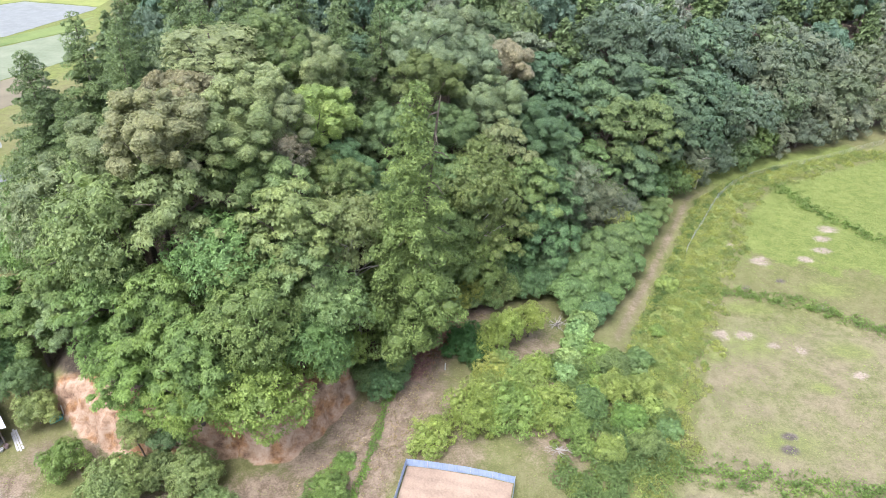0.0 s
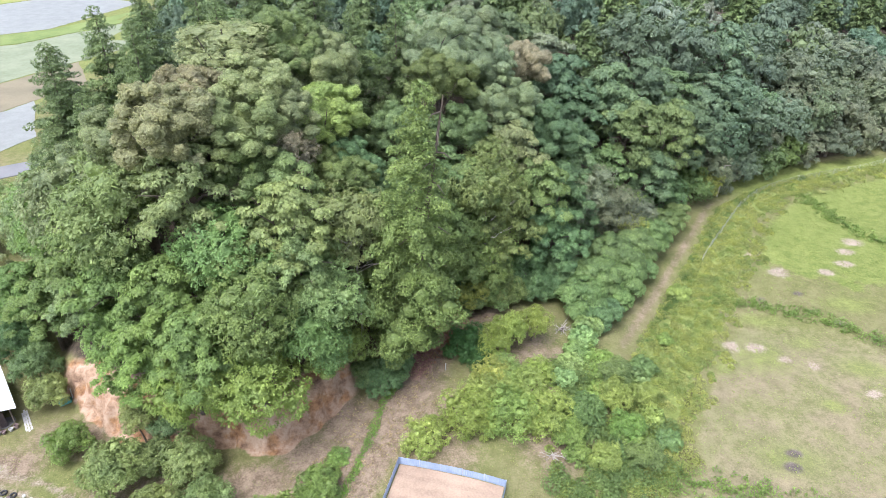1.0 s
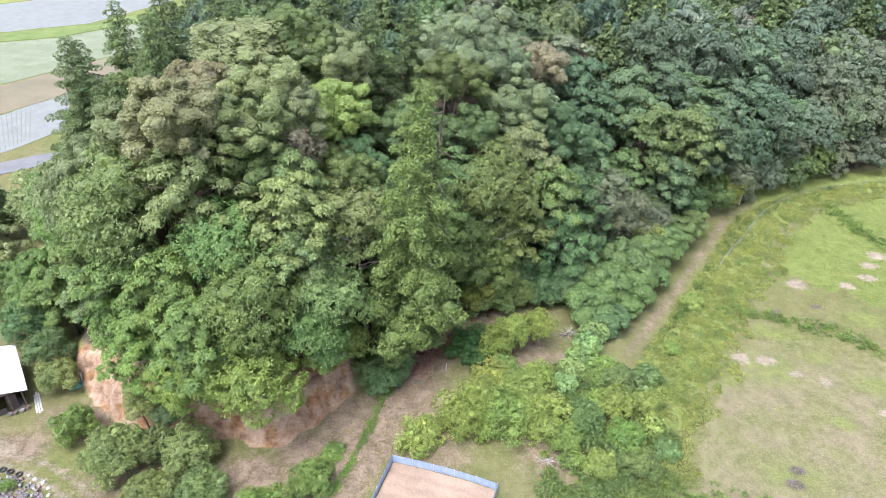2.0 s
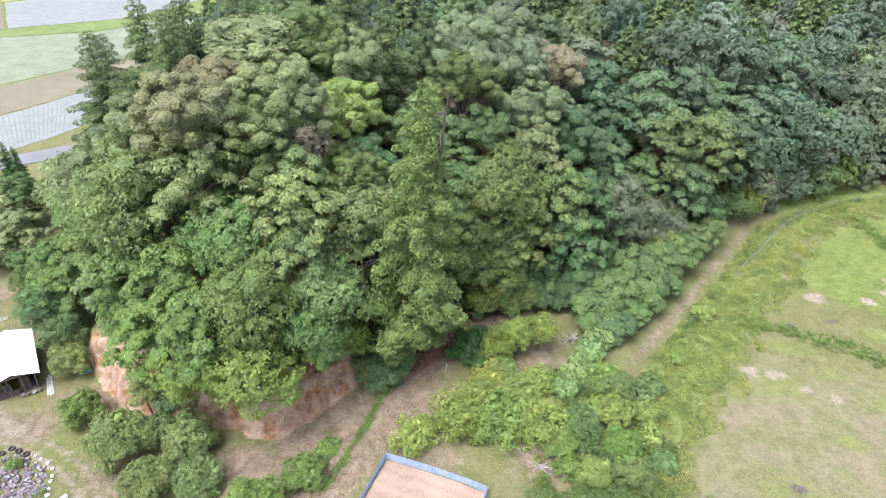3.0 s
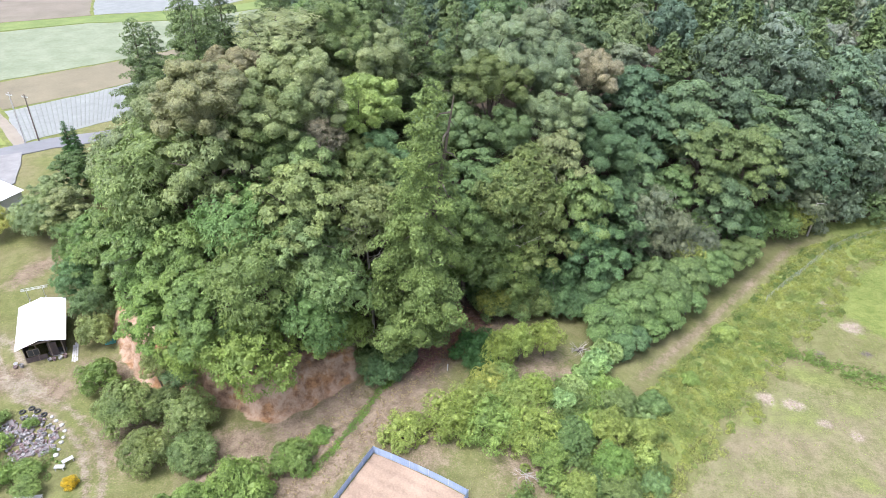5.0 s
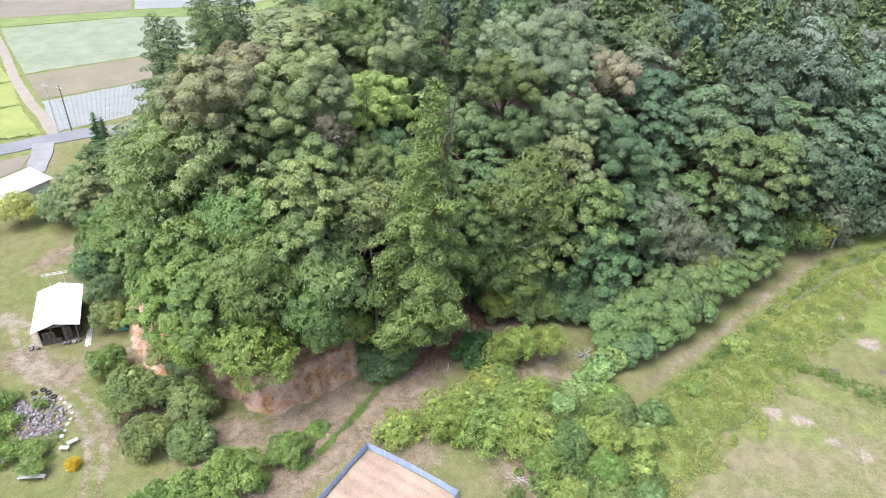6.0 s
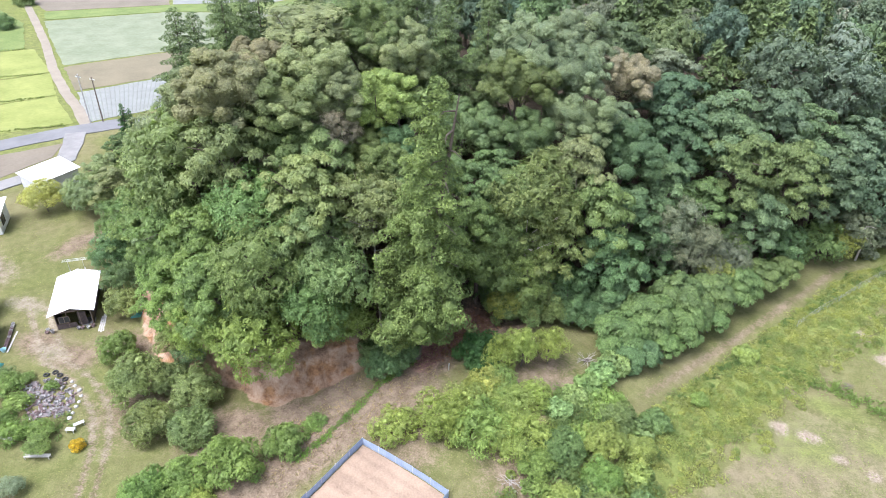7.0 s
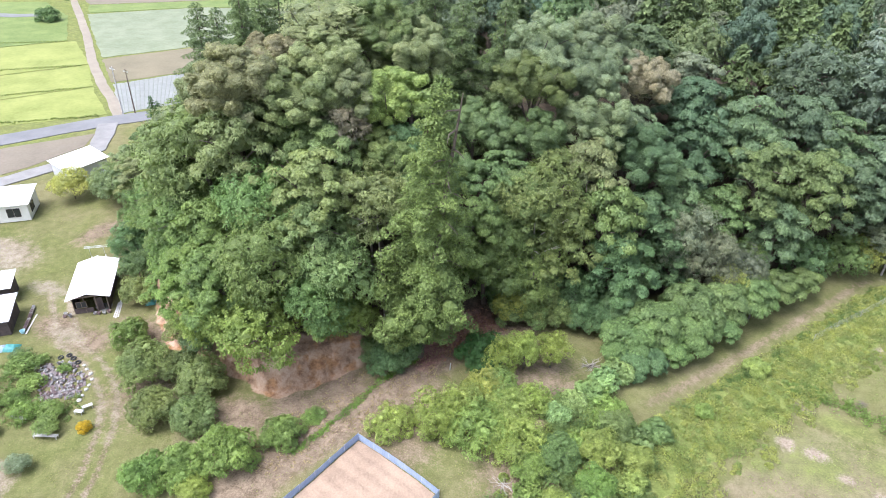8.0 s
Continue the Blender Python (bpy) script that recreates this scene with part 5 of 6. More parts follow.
def gable_shed(m, w, d, eave, ridge, over, label, roof_mat, wall_mat, front_open=True):
    ob = thing("shed", m, label, "shed")
    for x in (0.05, w / 3, 2 * w / 3, w - 0.05):
        for y in (0.05, d - 0.05):
            part("post", box((x - 0.05, y - 0.05, -0.2), (x + 0.05, y + 0.05, eave - 0.02)), OLD_WOOD, ob)
    part("back_wall", box((0, d - 0.03, 0.02), (w, d, eave)), wall_mat, ob)
    for x in (0, w - 0.03):
        for k in range(6):
            part("wall_board", box((x, 0.12 + k * (d - 0.2) / 6, 0.05), (x + 0.03, 0.1 + (k + 0.97) * (d - 0.2) / 6, eave - 0.05)), wall_mat, ob)
    part("floor_slab", box((-0.1, -0.1, -0.3), (w + 0.1, d + 0.1, 0.0)), CONCRETE, ob)
    part("front_rail", box((0.05, 0.0, 0.05), (w * 0.55, 0.03, 0.75)), wall_mat, ob)
    part("front_beam", box((-0.05, -0.03, eave - 0.25), (w + 0.05, 0.09, eave - 0.05)), OLD_WOOD, ob)
    win = part("window", box((0.35, -0.04, 0.85), (1.55, 0.02, 1.75)), OLD_WOOD, ob, "dark framed shed window")
    part("pane", box((0.42, -0.05, 0.92), (0.92, -0.035, 1.68), 0.0), GLASS, win)
    part("pane", box((0.98, -0.05, 0.92), (1.48, -0.035, 1.68), 0.0), GLASS, win)
    part("door", box((w * 0.55 + 0.2, 0.3, 0.02), (w * 0.55 + 1.1, 0.34, 1.85)), DARK_WOOD, ob, "dark wooden door")
    gv = [(-0.02, 0, eave - 0.06), (w + 0.02, 0, eave - 0.06), (w / 2, 0, ridge - 0.07)]
    for y in (0.1, d - 0.02):
        v = [(a, y, c) for a, _, c in gv] + [(a, y + 0.03, c) for a, _, c in gv]
        part("gable", mesh_of("gable", v, [(0, 1, 2), (5, 4, 3), (0, 3, 4, 1), (1, 4, 5, 2), (2, 5, 3, 0)], wall_mat), None, ob)
    half, rise = w / 2 + over, ridge - eave + (ridge - eave) * over / (w / 2)
    slope, tilt = math.hypot(half, rise), math.degrees(math.atan2(rise, half))
    for sx in (-1, 1):
        roof = part("roof_panel", ribbed(d + 2 * over, slope), roof_mat, ob)
        if sx < 0:
            roof.matrix_basis = pose(-over, d + over, ridge - rise) @ pose(0, 0, 0, 0, 0, -90) @ pose(0, 0, 0, tilt, 0, 0)
        else:
            roof.matrix_basis = pose(w + over, -over, ridge - rise) @ pose(0, 0, 0, 0, 0, 90) @ pose(0, 0, 0, tilt, 0, 0)
    part("ridge_cap", box((w / 2 - 0.12, -over, ridge + 0.035), (w / 2 + 0.12, d + over, ridge + 0.075)), roof_mat, ob)
    return ob


F1 = (0.735, 0.678)
gable_shed(frame_at(-45.3, 42.6, F1), 3.9, 7.6, 2.5, 3.05, 0.55, "small wooden garden shed with white metal gable roof", SHEET_WHITE, DARK_WOOD)


def lean_shed(m, w, d, low, high, label, roof_mat, wall_mat, window=False, over=0.35):
    ob = thing("shed", m, label, "shed")
    tilt = math.degrees(math.atan2(high - low, d))
    part("front_wall", box((0, 0, 0.0), (w, 0.1, low)), wall_mat, ob)
    part("back_wall", box((0, d - 0.1, 0.0), (w, d, high)), wall_mat, ob)
    for x in (0, w - 0.1):
        v = [(x, 0.1, 0), (x, d - 0.1, 0), (x, d - 0.1, high - 0.02), (x, 0.1, low)]
        v += [(x + 0.1, b, c) for _, b, c in v]
        part("side_wall", mesh_of("side_wall", v, [(0, 3, 2, 1), (4, 5, 6, 7), (0, 1, 5, 4), (1, 2, 6, 5), (2, 3, 7, 6), (3, 0, 4, 7)], wall_mat), None, ob)
    part("base", box((-0.08, -0.08, -0.3), (w + 0.08, d + 0.08, 0.0)), CONCRETE, ob)
    roof = part("roof_panel", ribbed(w + 2 * over, (d + 2 * over) / math.cos(radians(tilt))), roof_mat, ob)
    roof.matrix_basis = pose(-over, -over, low + 0.02 - over * math.tan(radians(tilt)), tilt, 0, 0)
    return ob


lean_shed(frame_at(-48.4, 36.6, (0.70, 0.71)) @ pose(-4.2, 0, 0), 4.2, 4.6, 2.1, 2.45, "dark board shed with grey metal roof", SHEET_GREY, DARK_WOOD)
lean_shed(frame_at(-54, 40.6, (0.70, 0.71)) @ pose(-4.2, 0, 0), 4.2, 3.2, 2.3, 2.6, "old shed with pale metal roof", SHEET_WHITE, DARK_WOOD)
house = lean_shed(frame_at(-70.9, 54.8, (0.73, 0.683)) @ pose(-9, 0, 0), 9.0, 5.4, 2.75, 3.2, "cream plastered bungalow with white metal roof", SHEET_WHITE, PALE_WOOD)
house.name = "bungalow"
tagged(house, category="house")
for o in house.children:
    if "wall" in o.name:
        o.data.materials.clear()
        o.data.materials.append(PLASTER)


def window(ob, lo, hi, axis_x=True):
    """A sliding window: frame of four bars and two panes, proud of the wall."""
    (x0, y0, z0), (x1, y1, z1) = lo, hi
    if axis_x:
        bars = [((x0, y0, z0), (x1, y1, z0 + 0.06)), ((x0, y0, z1 - 0.06), (x1, y1, z1)), ((x0, y0, z0 + 0.06), (x0 + 0.06, y1, z1 - 0.06)),
                ((x1 - 0.06, y0, z0 + 0.06), (x1, y1, z1 - 0.06)), (((x0 + x1) / 2 - 0.03, y0, z0 + 0.06), ((x0 + x1) / 2 + 0.03, y1, z1 - 0.06))]
    else:
        bars = [((x0, y0, z0), (x1, y1, z0 + 0.06)), ((x0, y0, z1 - 0.06), (x1, y1, z1)), ((x0, y0, z0 + 0.06), (x1, y0 + 0.06, z1 - 0.06)),
                ((x0, y1 - 0.06, z0 + 0.06), (x1, y1, z1 - 0.06)), ((x0, (y0 + y1) / 2 - 0.03, z0 + 0.06), (x1, (y0 + y1) / 2 + 0.03, z1 - 0.06))]
    bm = bmesh.new()
    for a, b in bars:
        add_box(bm, a, b)
    fr = part("window", bm, DARK_WOOD, ob, "dark framed sliding window")
    for k in (0, 1):
        if axis_x:
            w = (x1 - x0) / 2
            part("pane", box((x0 + k * w + 0.05, y0 + 0.03, z0 + 0.05), (x0 + (k + 1) * w - 0.05, y0 + 0.04, z1 - 0.05), 0), GLASS, fr)
        else:
            w = (y1 - y0) / 2
            part("pane", box((x1 - 0.04, y0 + k * w + 0.05, z0 + 0.05), (x1 - 0.03, y0 + (k + 1) * w - 0.05, z1 - 0.05), 0), GLASS, fr)


window(house, (6.1, -0.05, 0.75), (7.9, 0.0, 2.15))
window(house, (9.0, 1.2, 0.75), (9.05, 2.9, 2.15), False)
barn = lean_shed(frame_at(-75.8, 65.2, (0.09, 0.996)), 7.0, 4.4, 2.5, 3.2, "long barn with white metal roof", SHEET_WHITE, SHEET_GREY)
barn.name = "barn"
tagged(barn, category="barn")


def utility_pole(x, y, h, material, words):
    ob = thing("utility_pole", pose(x, y, -1.5), words, "utility pole", "poles by the road")
    v, f = [], []
    tube(v, f, [(0, 0, -0.3), (0, 0, h)], [0.15, 0.09], 10)
    part("shaft", mesh_of("shaft", v, f, material), None, ob)
    part("crossarm", box((-0.7, -0.05, h - 0.6), (0.7, 0.05, h - 0.48)), ALU, ob)
    for x_ in (-0.6, -0.2, 0.2, 0.6):
        part("insulator", pipe([(x_, 0, h - 0.48), (x_, 0, h - 0.3)], 0.05), POT_WHITE, ob)


utility_pole(-93, 93.2, 9.2, OLD_WOOD, "dark wooden utility pole with crossarm")
utility_pole(-94.4, 91.4, 10.0, PALE_WOOD, "pale grey concrete utility pole with crossarm")

# ---------------------------------------------------------------- the yard: pots, tyres, boards, tools
POT_MESH = {}
for key, material in (("clay", TERRACOTTA), ("grey", POT_GREY), ("white", POT_WHITE)):
    v, f = [], []
    ring = [(0.0, 0.10), (0.02, 0.11), (0.2, 0.15), (0.21, 0.17), (0.25, 0.17), (0.25, 0.145), (0.12, 0.125), (0.11, 0.0)]
    for z, r in ring:
        for k in range(10):
            a = 2 * math.pi * k / 10
            v.append((math.cos(a) * r, math.sin(a) * r, z))
    for i in range(len(ring) - 1):
        for k in range(10):
            f.append((i * 10 + k, i * 10 + (k + 1) % 10, i * 10 + 10 + (k + 1) % 10, i * 10 + 10 + k))
    POT_MESH[key] = mesh_of("flower_pot", v, f, material)

POT_WORDS = {"clay": "reddish clay flower pot among the junk", "grey": "grey flower pot among the junk", "white": "white flower pot among the junk"}
yard_dice = random.Random(77)


def pot(x, y, z, key, scale, lying=False):
    ob = new("flower_pot", POT_MESH[key])
    ob.matrix_basis = pose(x, y, z, 78 if lying else yard_dice.uniform(-5, 5), 0, yard_dice.uniform(0, 360)) @ Matrix.Diagonal((scale, scale, scale * yard_dice.uniform(0.8, 1.2), 1))
    if lying:
        ob.location.z += 0.12 * scale
    return tagged(ob, POT_WORDS[key], "flower pot", "pots in the yard")


JUNK = np.array([(-41, 34.2), (-38.2, 36.8), (-34.8, 35.8), (-33, 33.6), (-35.6, 31.2)], float)
n_pots = 0
while n_pots < 230:
    x, y = yard_dice.uniform(-41, -33), yard_dice.uniform(31, 37)
    if inside(np.array([x]), np.array([y]), JUNK)[0]:
        pot(x, y, gz(x, y), yard_dice.choice(("clay", "clay", "clay", "grey", "grey", "grey", "white")), yard_dice.uniform(0.6, 1.15), yard_dice.random() < 0.4)
        n_pots += 1
for i in range(15):
    t = i / 14
    pot(-51.3 + 2.9 * t + 0.55, 40.7 - 3.2 * t + 0.35, -1.46, yard_dice.choice(("clay", "white", "clay")), 1.2)
for x, y in ((-45.9, 41.6), (-45.4, 42.0), (-46.2, 42.0), (-42.9, 44.0), (-42.4, 44.4), (-43.3, 43.8), (-42.1, 44.8)):
    pot(x, y, -1.48, yard_dice.choice(("clay", "white", "grey")), 1.4)

tv, tf = [], []
for i in range(14):
    a = 2 * math.pi * i / 14
    for k in range(8):
        b = 2 * math.pi * k / 8
        r = 0.24 + 0.09 * math.cos(b)
        tv.append((math.cos(a) * r, math.sin(a) * r, 0.09 + 0.09 * math.sin(b)))
for i in range(14):
    for k in range(8):
        tf.append((i * 8 + k, ((i + 1) % 14) * 8 + k, ((i + 1) % 14) * 8 + (k + 1) % 8, i * 8 + (k + 1) % 8))
TYRE = mesh_of("tyre", tv, tf, RUBBER)
for x, y in ((-38.6, 37.2), (-39.4, 37.3), (-37.6, 37.0), (-39.9, 36.6)):
    ob = new("tyre", TYRE)
    ob.matrix_basis = pose(x, y, gz(x, y), 0, 0, x * 40)
    tagged(ob, "old black rubber tyre lying on grass", "tyre", "tyres in the yard")


def stone(x, y, s, words="pale field stone in the yard"):
    bm = bmesh.new()
    bmesh.ops.create_icosphere(bm, subdivisions=2, radius=s)
    for v in bm.verts:
        v.co *= 1 + 0.3 * noise.noise(v.co * 3 / s + Vector((x, y, 0)))
        v.co.z *= 0.6
    ob = part("stone", bm, POT_WHITE)
    ob.matrix_basis = pose(x, y, gz(x, y) + s * 0.3)
    tagged(ob, words, "stone", "stones in the yard")


SLAB = box((-0.32, -0.2, 0.0), (0.32, 0.2, 0.09), 0.02)
slab_mesh = bpy.data.meshes.new("flat_stone")
SLAB.to_mesh(slab_mesh)
SLAB.free()
slab_mesh.materials.append(surface("grey_pink_stone", (0.12, 0.1, 0.1), (0.23, 0.2, 0.2), 4, 0.9))
n_slabs = 0
while n_slabs < 56:
    x, y = yard_dice.uniform(-40.5, -33.4), yard_dice.uniform(31.4, 36.6)
    if inside(np.array([x]), np.array([y]), JUNK)[0]:
        ob = new("flat_stone", slab_mesh)
        q = yard_dice.uniform(0.7, 1.4)
        ob.matrix_basis = pose(x, y, gz(x, y) - 0.01, 0, 0, 40 + yard_dice.choice((0, 90)) + yard_dice.uniform(-14, 14)) @ Matrix.Diagonal((q, q * yard_dice.uniform(0.7, 1.2), 1, 1))
        tagged(ob, "flat grey-pink stone lying among flower pots", "stone", "flat stones in the yard")
        n_slabs += 1
for x, y, q in ((-33.2, 34.6, 0.22), (-33.5, 35.2, 0.18), (-34, 35.9, 0.2), (-34.8, 36.4, 0.24), (-35.8, 36.7, 0.2), (-36.6, 37, 0.18), (-32.8, 33.8, 0.2), (-32.5, 33.2, 0.25)):
    stone(x, y, q)


def bench(x, y, turn, material, words, w=1.4):
    ob = thing("garden_bench", pose(x, y, gz(x, y), 0, 0, turn), words, "bench")
    for k in range(3):
        part("seat_slat", box((-w / 2, -0.22 + k * 0.15, 0.38), (w / 2, -0.09 + k * 0.15, 0.42)), material, ob)
    for sx in (-1, 1):
        for sy in (-0.18, 0.18):
            part("leg", box((sx * (w / 2 - 0.1) - 0.03, sy - 0.03, 0), (sx * (w / 2 - 0.1) + 0.03, sy + 0.03, 0.38)), material, ob)


bench(-30.8, 32.9, 62, WHITE_PLASTIC, "small white garden bench on the grass", 1.0)
bench(-30.9, 32.0, 20, WHITE_PLASTIC, "low white garden bench on the grass", 0.9)
bench(-31, 28.4, 25, PALE_WOOD, "weathered grey plank bench under a bush", 2.4)
bench(-35.6, 28.6, 10, PALE_WOOD, "weathered grey plank bench by the plants", 1.8)

for x, y, z, r, tint in ((-33.2, 30.6, -0.8, 1.3, BRIGHT), (-35.2, 29.4, -0.8, 1.6, FRESH), (-31.4, 28.9, -0.5, 1.2, BRIGHT), (-29.6, 24.8, -0.6, 1.1, (0.2, 0.24, 0.15)), (-38.6, 32.2, -0.9, 1.3, BRIGHT), (-41.4, 33.2, -0.5, 1.5, FRESH),
                         (-38, 30, -1.0, 1.3, FRESH), (-43.4, 34.4, -0.8, 1.1, HEDGE), (-37.6, 35.4, -1.0, 0.7, FRESH), (-36, 26, -0.9, 1.0, HEDGE), (-39.6, 28.6, -0.9, 1.2, FRESH), (-41, 35.2, -1.0, 0.8, BRIGHT)):
    plant("garden_plant", OPEN, x, y, z, r, tint, "leafy garden plant in the vegetable patch", "plant", "garden plants", thick=0.04, limbs=5, crown_name="foliage", squash=0.7)
patch = scatter(900, -48, -28, 24, 37, lambda x, y, u: (np.hypot((x + 38) / 7.5, (y - 31) / 3.6) < 1) & ~inside(x, y, JUNK) & (wobble(x, y, 0.9) > -0.5), 51)
clumps("weeds", patch, np.random.default_rng(52).uniform(0.15, 0.5, len(patch)), 40, 0.14, (0.17, 0.24, 0.08), "leafy rows of the kitchen garden", 53)
straw = scatter(9000, -18, 14, 34, 62, lambda x, y, u: (hill_depth(x, y) < 0) & ~inside(x, y, PLOT_AREA) & (line_distance(x, y, TRACK) < 5.5 * u) & (wobble(x, y, 1.7) > -0.6), 71)
tufts("straw", straw, np.random.default_rng(72).uniform(0.04, 0.1, len(straw)), 4, 0.16, GRASSY, (0.3, 0.235, 0.15), "dry straw and twigs strewn over the track", 73)
fallen = scatter(2600, -6, 5, 50, 65, lambda x, y, u: np.hypot((x + 0.6) / 3.4, (y - 58.6) / 5.2) < 0.4 + 0.7 * u, 74)
tufts("fallen_leaves", fallen, np.random.default_rng(75).uniform(0.03, 0.09, len(fallen)), 5, 0.17, GRASSY, (0.29, 0.155, 0.12), "reddish fallen leaves under the trees", 76)
flowers = plant("flower_bush", OPEN, -28.6, 30.8, -1.1, 0.7, (0.5, 0.36, 0.02), "low bush covered in yellow flowers", "flowers", thick=0.03, limbs=4, crown_name="foliage")


def tarp(x, y, w, d, turn, material, words):
    """A rumpled sheet over a low heap."""
    bm = bmesh.new()
    bmesh.ops.create_grid(bm, x_segments=12, y_segments=10, size=0.5)
    for v in bm.verts:
        q = max(abs(v.co.x), abs(v.co.y)) * 2
        h = 0.45 * (1 - q ** 3) + 0.08 * noise.noise(v.co * 6 + Vector((x, y, 0)))
        v.co = Vector((v.co.x * w, v.co.y * d, max(0.01, h)))
    bmesh.ops.solidify(bm, geom=bm.faces[:], thickness=0.02)
    ob = part("tarpaulin", bm, material)
    ob.matrix_basis = pose(x, y, gz(x, y), 0, 0, turn)
    tagged(ob, words, "tarpaulin")


tarp(-46.2, 35, 1.8, 1.3, 30, TEAL_PLASTIC, "green plastic sheet over a low heap")
tarp(-47, 34.3, 1.4, 1.1, 60, BLUE_SHEET, "pale blue plastic sheet over a heap")
tarp(-39.2, 48.6, 1.3, 0.9, 40, TEAL_PLASTIC, "faded teal sheet at the foot of the bank")

tub = thing("plastic_tub", pose(-47.6, 37.4, -1.5), "round pale blue plastic tub by the shed", "tub")
v, f = [], []
for z, r in ((0, 0.22), (0.35, 0.3), (0.36, 0.33), (0.34, 0.28), (0.04, 0.2), (0.04, 0.0)):
    for k in range(14):
        a = 2 * math.pi * k / 14
        v.append((math.cos(a) * r, math.sin(a) * r, z))
for i in range(5):
    for k in range(14):
        f.append((i * 14 + k, i * 14 + (k + 1) % 14, i * 14 + 14 + (k + 1) % 14, i * 14 + 14 + k))
part("bowl", mesh_of("bowl", v, f, surface("pale_blue_plastic", (0.3, 0.5, 0.55), (0.45, 0.65, 0.7), 3, 0.4)), None, tub)

rack = thing("drying_rack", pose(-53.6, 52.6, -1.5, 0, 0, 40), "white metal laundry drying rack behind the shed", "drying rack")
for x in (-0.9, 0.9):
    part("upright", pipe([(x, 0, 0), (x, 0, 1.7)], 0.03), WHITE_PLASTIC, rack)
    part("foot", pipe([(x, -0.5, 0.03), (x, 0.5, 0.03)], 0.03), WHITE_PLASTIC, rack)
for y in (-0.25, 0.0, 0.25):
    part("bar", pipe([(-1.5, y, 1.7 + abs(y) * 0.1), (1.5, y, 1.7 + abs(y) * 0.1)], 0.03), WHITE_PLASTIC, rack)

plank_dice = random.Random(3)
for x, y, turn, ln in ((-41.7, 45.8, 130, 3.6), (-41.5, 45.9, 131, 3.2), (-41.8, 45.6, 129, 3.0), (-48.2, 38.9, 127, 3.8)):
    ob = part("plank", box((-ln / 2, -0.09, 0), (ln / 2, 0.09, 0.04), 0.004), PALE_WOOD)
    ob.matrix_basis = pose(x, y, -1.5 + 0.02 + 0.02 * plank_dice.random(), 0, 0, turn)
    tagged(ob, "long grey plank lying beside the shed", "plank", "planks by the sheds")


# ---------------------------------------------------------------- brushwood, dead limbs, posts, field fence
def twiggy(name, x, y, z, size, count, flat, words, category, material, seed):
    """A heap or fan of bare crooked twigs."""
    rnd = random.Random(seed)
    ob = thing(name, pose(x, y, z), words, category)
    for _ in range(count):
        a, e = rnd.uniform(0, 6.283), rnd.uniform(-0.05, flat)
        ln = size * rnd.uniform(0.5, 1.0)
        s = Vector((rnd.uniform(-0.2, 0.2), rnd.uniform(-0.2, 0.2), rnd.uniform(0.02, 0.25))) * size
        d = Vector((math.cos(a), math.sin(a), e))
        m = s + d * ln * 0.5 + Vector((rnd.uniform(-0.1, 0.1), rnd.uniform(-0.1, 0.1), rnd.uniform(0, 0.12))) * size
        v, f = [], []
        r = 0.012 * size + 0.012
        tube(v, f, [s, m, s + d * ln], [r, r * 0.7, r * 0.3], 5)
        for _ in range(2):
            k = m.lerp(s + d * ln, rnd.uniform(0, 0.7))
            tube(v, f, [k, k + (d + Vector((rnd.uniform(-0.8, 0.8), rnd.uniform(-0.8, 0.8), rnd.uniform(0, 0.6)))) * ln * 0.3], [r * 0.5, r * 0.2], 4)
        part("branch", mesh_of("branch", v, f, material), None, ob)


twiggy("brush_pile", 13.0, 60.2, gz(13.0, 60.2), 1.3, 26, 0.25, "heap of dry grey cut branches on the grass", "brushwood", DEADWOOD, 1)
twiggy("brush_pile", 12.9, 60.1, gz(12.9, 60.1), 0.7, 18, 0.5, "charred dark heap of burnt branches", "brushwood", DARK_WOOD, 2)
twiggy("brush_pile", 10.6, 42.6, gz(10.6, 42.6), 1.2, 18, 0.2, "heap of dry twigs under the orchard trees", "brushwood", DEADWOOD, 3)


def dead_tree(x, y, z0, h, lean, seed, words="bare pale dead tree among the green crowns"):
    rnd = random.Random(seed)
    ob = thing("dead_tree", pose(x, y, z0), words, "dead tree", "dead trees")
    top = Vector((lean[0], lean[1], h))
    v, f = [], []
    tube(v, f, [(0, 0, -0.5), top * 0.35 + Vector((0.15, 0, 0)), top * 0.7, top], [0.16, 0.13, 0.09, 0.03], 7)
    part("trunk", mesh_of("trunk", v, f, DEADWOOD), None, ob)
    for i in range(7):
        s = top * rnd.uniform(0.5, 0.98)
        a = rnd.uniform(0, 6.28)
        e = s + Vector((math.cos(a), math.sin(a), rnd.uniform(0.1, 0.9))) * h * rnd.uniform(0.12, 0.26)
        v, f = [], []
        tube(v, f, [s, s.lerp(e, 0.5) + Vector((0, 0, 0.15)), e], [0.06, 0.04, 0.012], 5)
        tube(v, f, [s.lerp(e, 0.5) + Vector((0, 0, 0.15)), e + Vector((rnd.uniform(-0.6, 0.6), rnd.uniform(-0.6, 0.6), rnd.uniform(-0.2, 0.5)))], [0.03, 0.01], 4)
        part("limb", mesh_of("limb", v, f, DEADWOOD), None, ob)


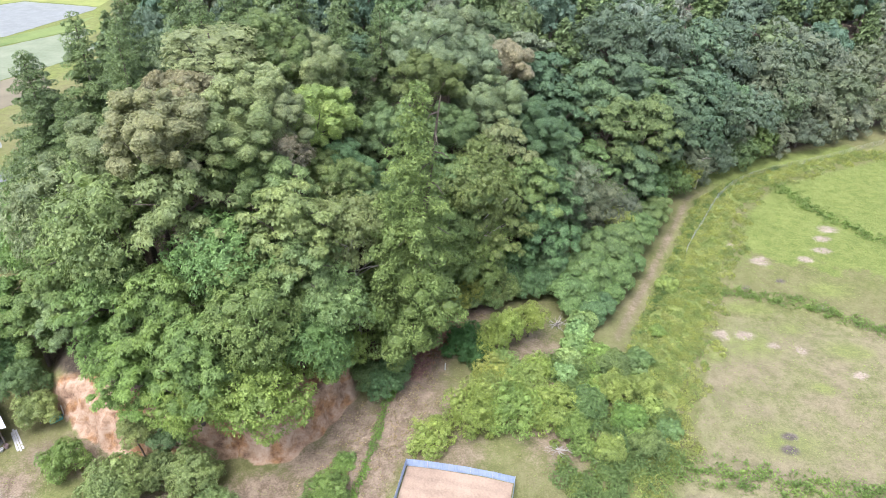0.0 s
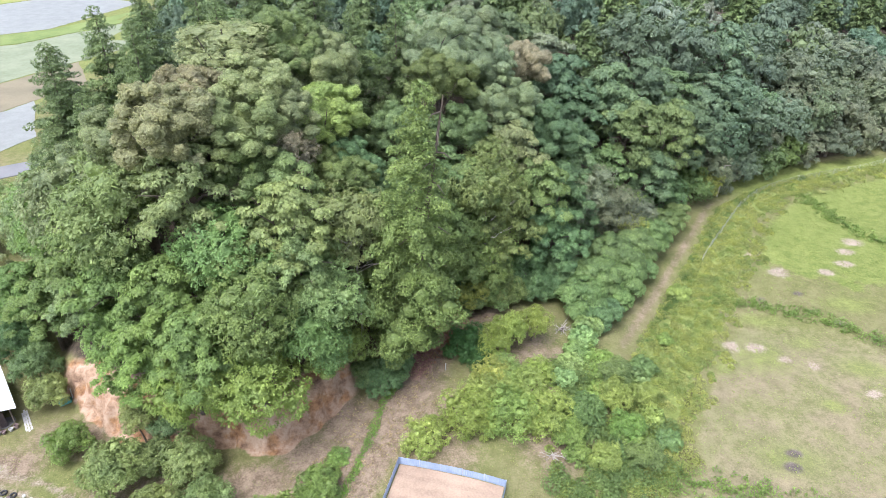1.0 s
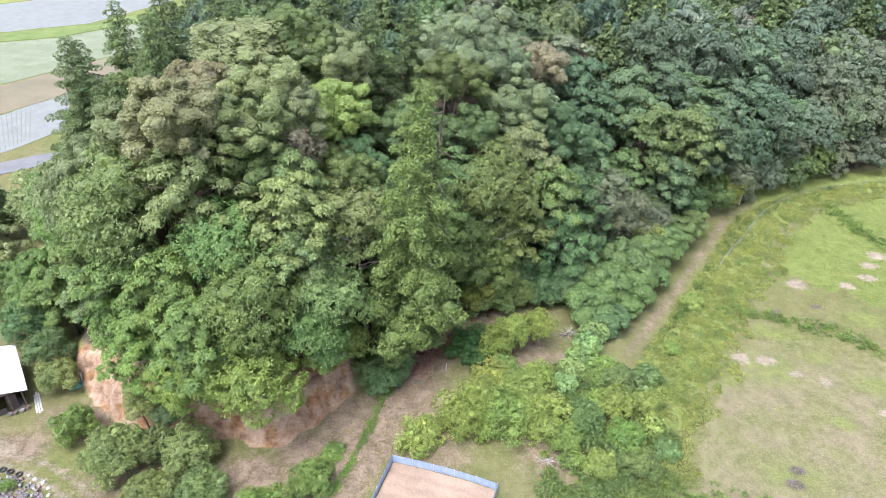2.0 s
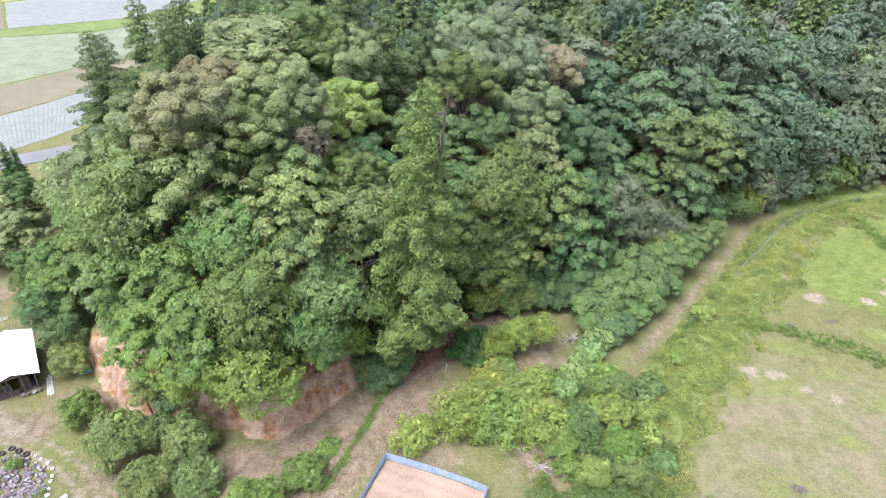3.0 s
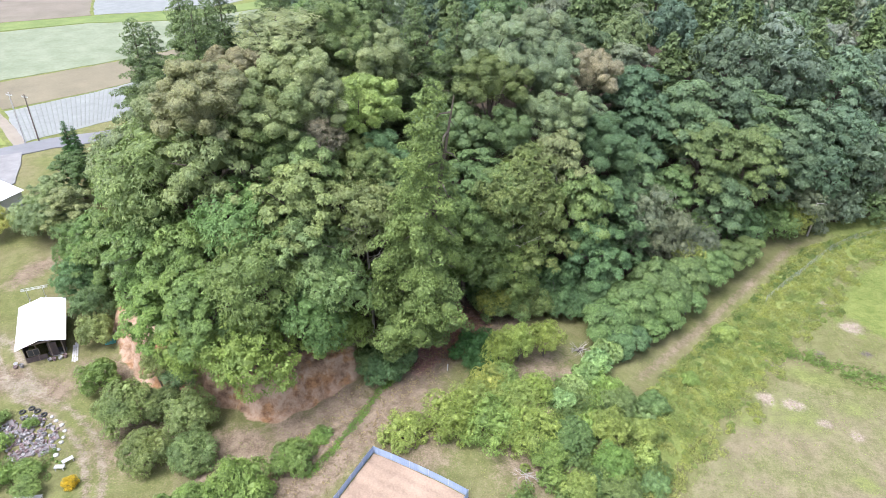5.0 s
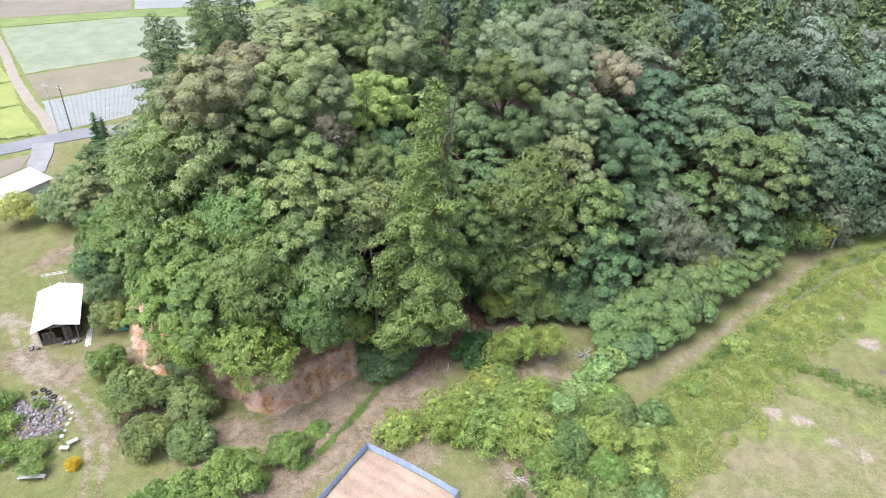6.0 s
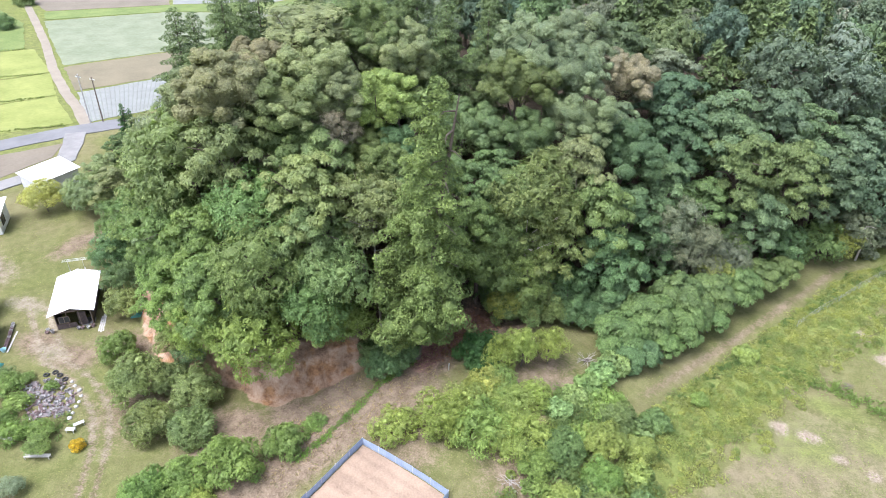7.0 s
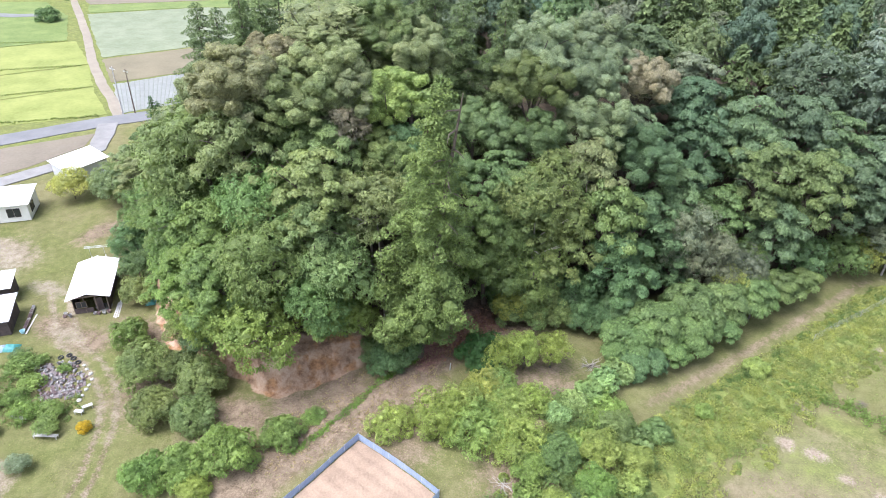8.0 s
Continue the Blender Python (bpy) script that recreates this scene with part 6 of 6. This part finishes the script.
dead_tree(-8.6, 54.4, gz(-8.6, 54.4), 15.5, (0.2, -1.2), 4)
dead_tree(-10.5, 51.4, gz(-10.5, 51.4), 9.5, (0.4, -3.4), 5)
dead_tree(-16.4, 45.4, gz(-16.4, 45.4), 6.0, (0.6, -5.2), 7)
dead_tree(-13.4, 59.5, gz(-13.4, 59.5), 13.5, (0.3, -1.0), 9)
dead_tree(-21, 69.5, gz(-21, 69.5), 16.0, (0.3, -1.5), 10)
dead_tree(3.6, 65.4, gz(3.6, 65.4), 13.0, (0.3, -0.8), 11)
dead_tree(41.5, 99, gz(41.5, 99), 6.5, (-0.8, -2.4), 12)
dead_tree(26, 85, gz(26, 85), 5.0, (0.8, -1.4), 13)

for x, y, h in ((-46, 55.4, 1.2), (-45, 53.6, 1.2), (-44.4, 51.6, 1.1), (-38.6, 49.0, 1.4), (0.2, 52.8, 0.9)):
    ob = part("stake", pipe([(0, 0, -0.2), (0.05, 0.02, h)], 0.06), DARK_WOOD if x < -40 else WHITE_PLASTIC)
    ob.matrix_basis = pose(x, y, gz(x, y))
    tagged(ob, "dark wooden stake standing in the bank" if x < -40 else "short pale stake standing in the grass", "stake", "stakes")

FENCE_LINE = [(34, 79.2), (36.4, 83.4), (38.9, 87.2), (41.4, 91.4), (44, 95.4), (48, 100), (52.7, 103.6), (57, 105.8), (61, 107.4), (67, 110.2), (75, 114), (83, 117.6)]
net_fence = thing("net_fence", pose(34, 79.2, gz(34, 79.2)), "low pale net fence along the field edge", "fence")
back = net_fence.matrix_basis.inverted()
for (ax, ay), (bx, by) in zip(FENCE_LINE[:-1], FENCE_LINE[1:]):
    n = max(1, int(math.hypot(bx - ax, by - ay) / 2.5))
    for i in range(n):
        q = []
        for s in (i / n, (i + 1) / n):
            x, y = ax + (bx - ax) * s, ay + (by - ay) * s
            q.append(back @ Vector((x, y, gz(x, y))))
        up = Vector((0, 0, 1))
        part("post", pipe([tuple(q[0] - up * 0.1), tuple(q[0] + up * 1.05)], 0.03, 6), ALU, net_fence)
        v, f = [], []
        for z in (0.1, 0.28, 0.46, 0.64, 0.82, 1.0):
            tube(v, f, [tuple(q[0] + up * z), tuple(q[0].lerp(q[1], 0.5) + up * (z - 0.03)), tuple(q[1] + up * z)], [0.008] * 3, 4)
        for k in range(1, 12):
            m = q[0].lerp(q[1], k / 12)
            tube(v, f, [tuple(m + up * 0.1), tuple(m + up * 1.0)], [0.005] * 2, 4)
        part("net", mesh_of("net", v, f, ALU), None, net_fence)

bund = np.vstack([np.stack([np.linspace(ax, bx, 150), np.linspace(ay, by, 150), np.full(150, -1.45)], -1) for ax, ay, bx, by in ((-98.2, 88.6, -128, 60), (-115.7, 98.3, -140.2, 69.5), (-130.4, 109.3, -160.2, 80.5), (-152.3, 121.9, -185.5, 94.5))])
bund[:, :2] += np.random.default_rng(61).normal(0, 0.3, (len(bund), 2))
clumps("weeds", bund, np.random.default_rng(62).uniform(0.12, 0.34, len(bund)), 12, 0.28, (0.2, 0.24, 0.085), "rough grass on the paddy banks", 63)
# shrubs and trees of the far farmland
for x, y, z, r, tint in ((-176, 134, 0, 3.4, TEAL), (-198, 158, 0, 4, HEDGE)):
    plant("field_bush", BUSH, x, y, z, r, tint, "rounded green bush on the field bank", "bush", "far bushes", thick=0.15, limbs=5, crown_name="foliage")
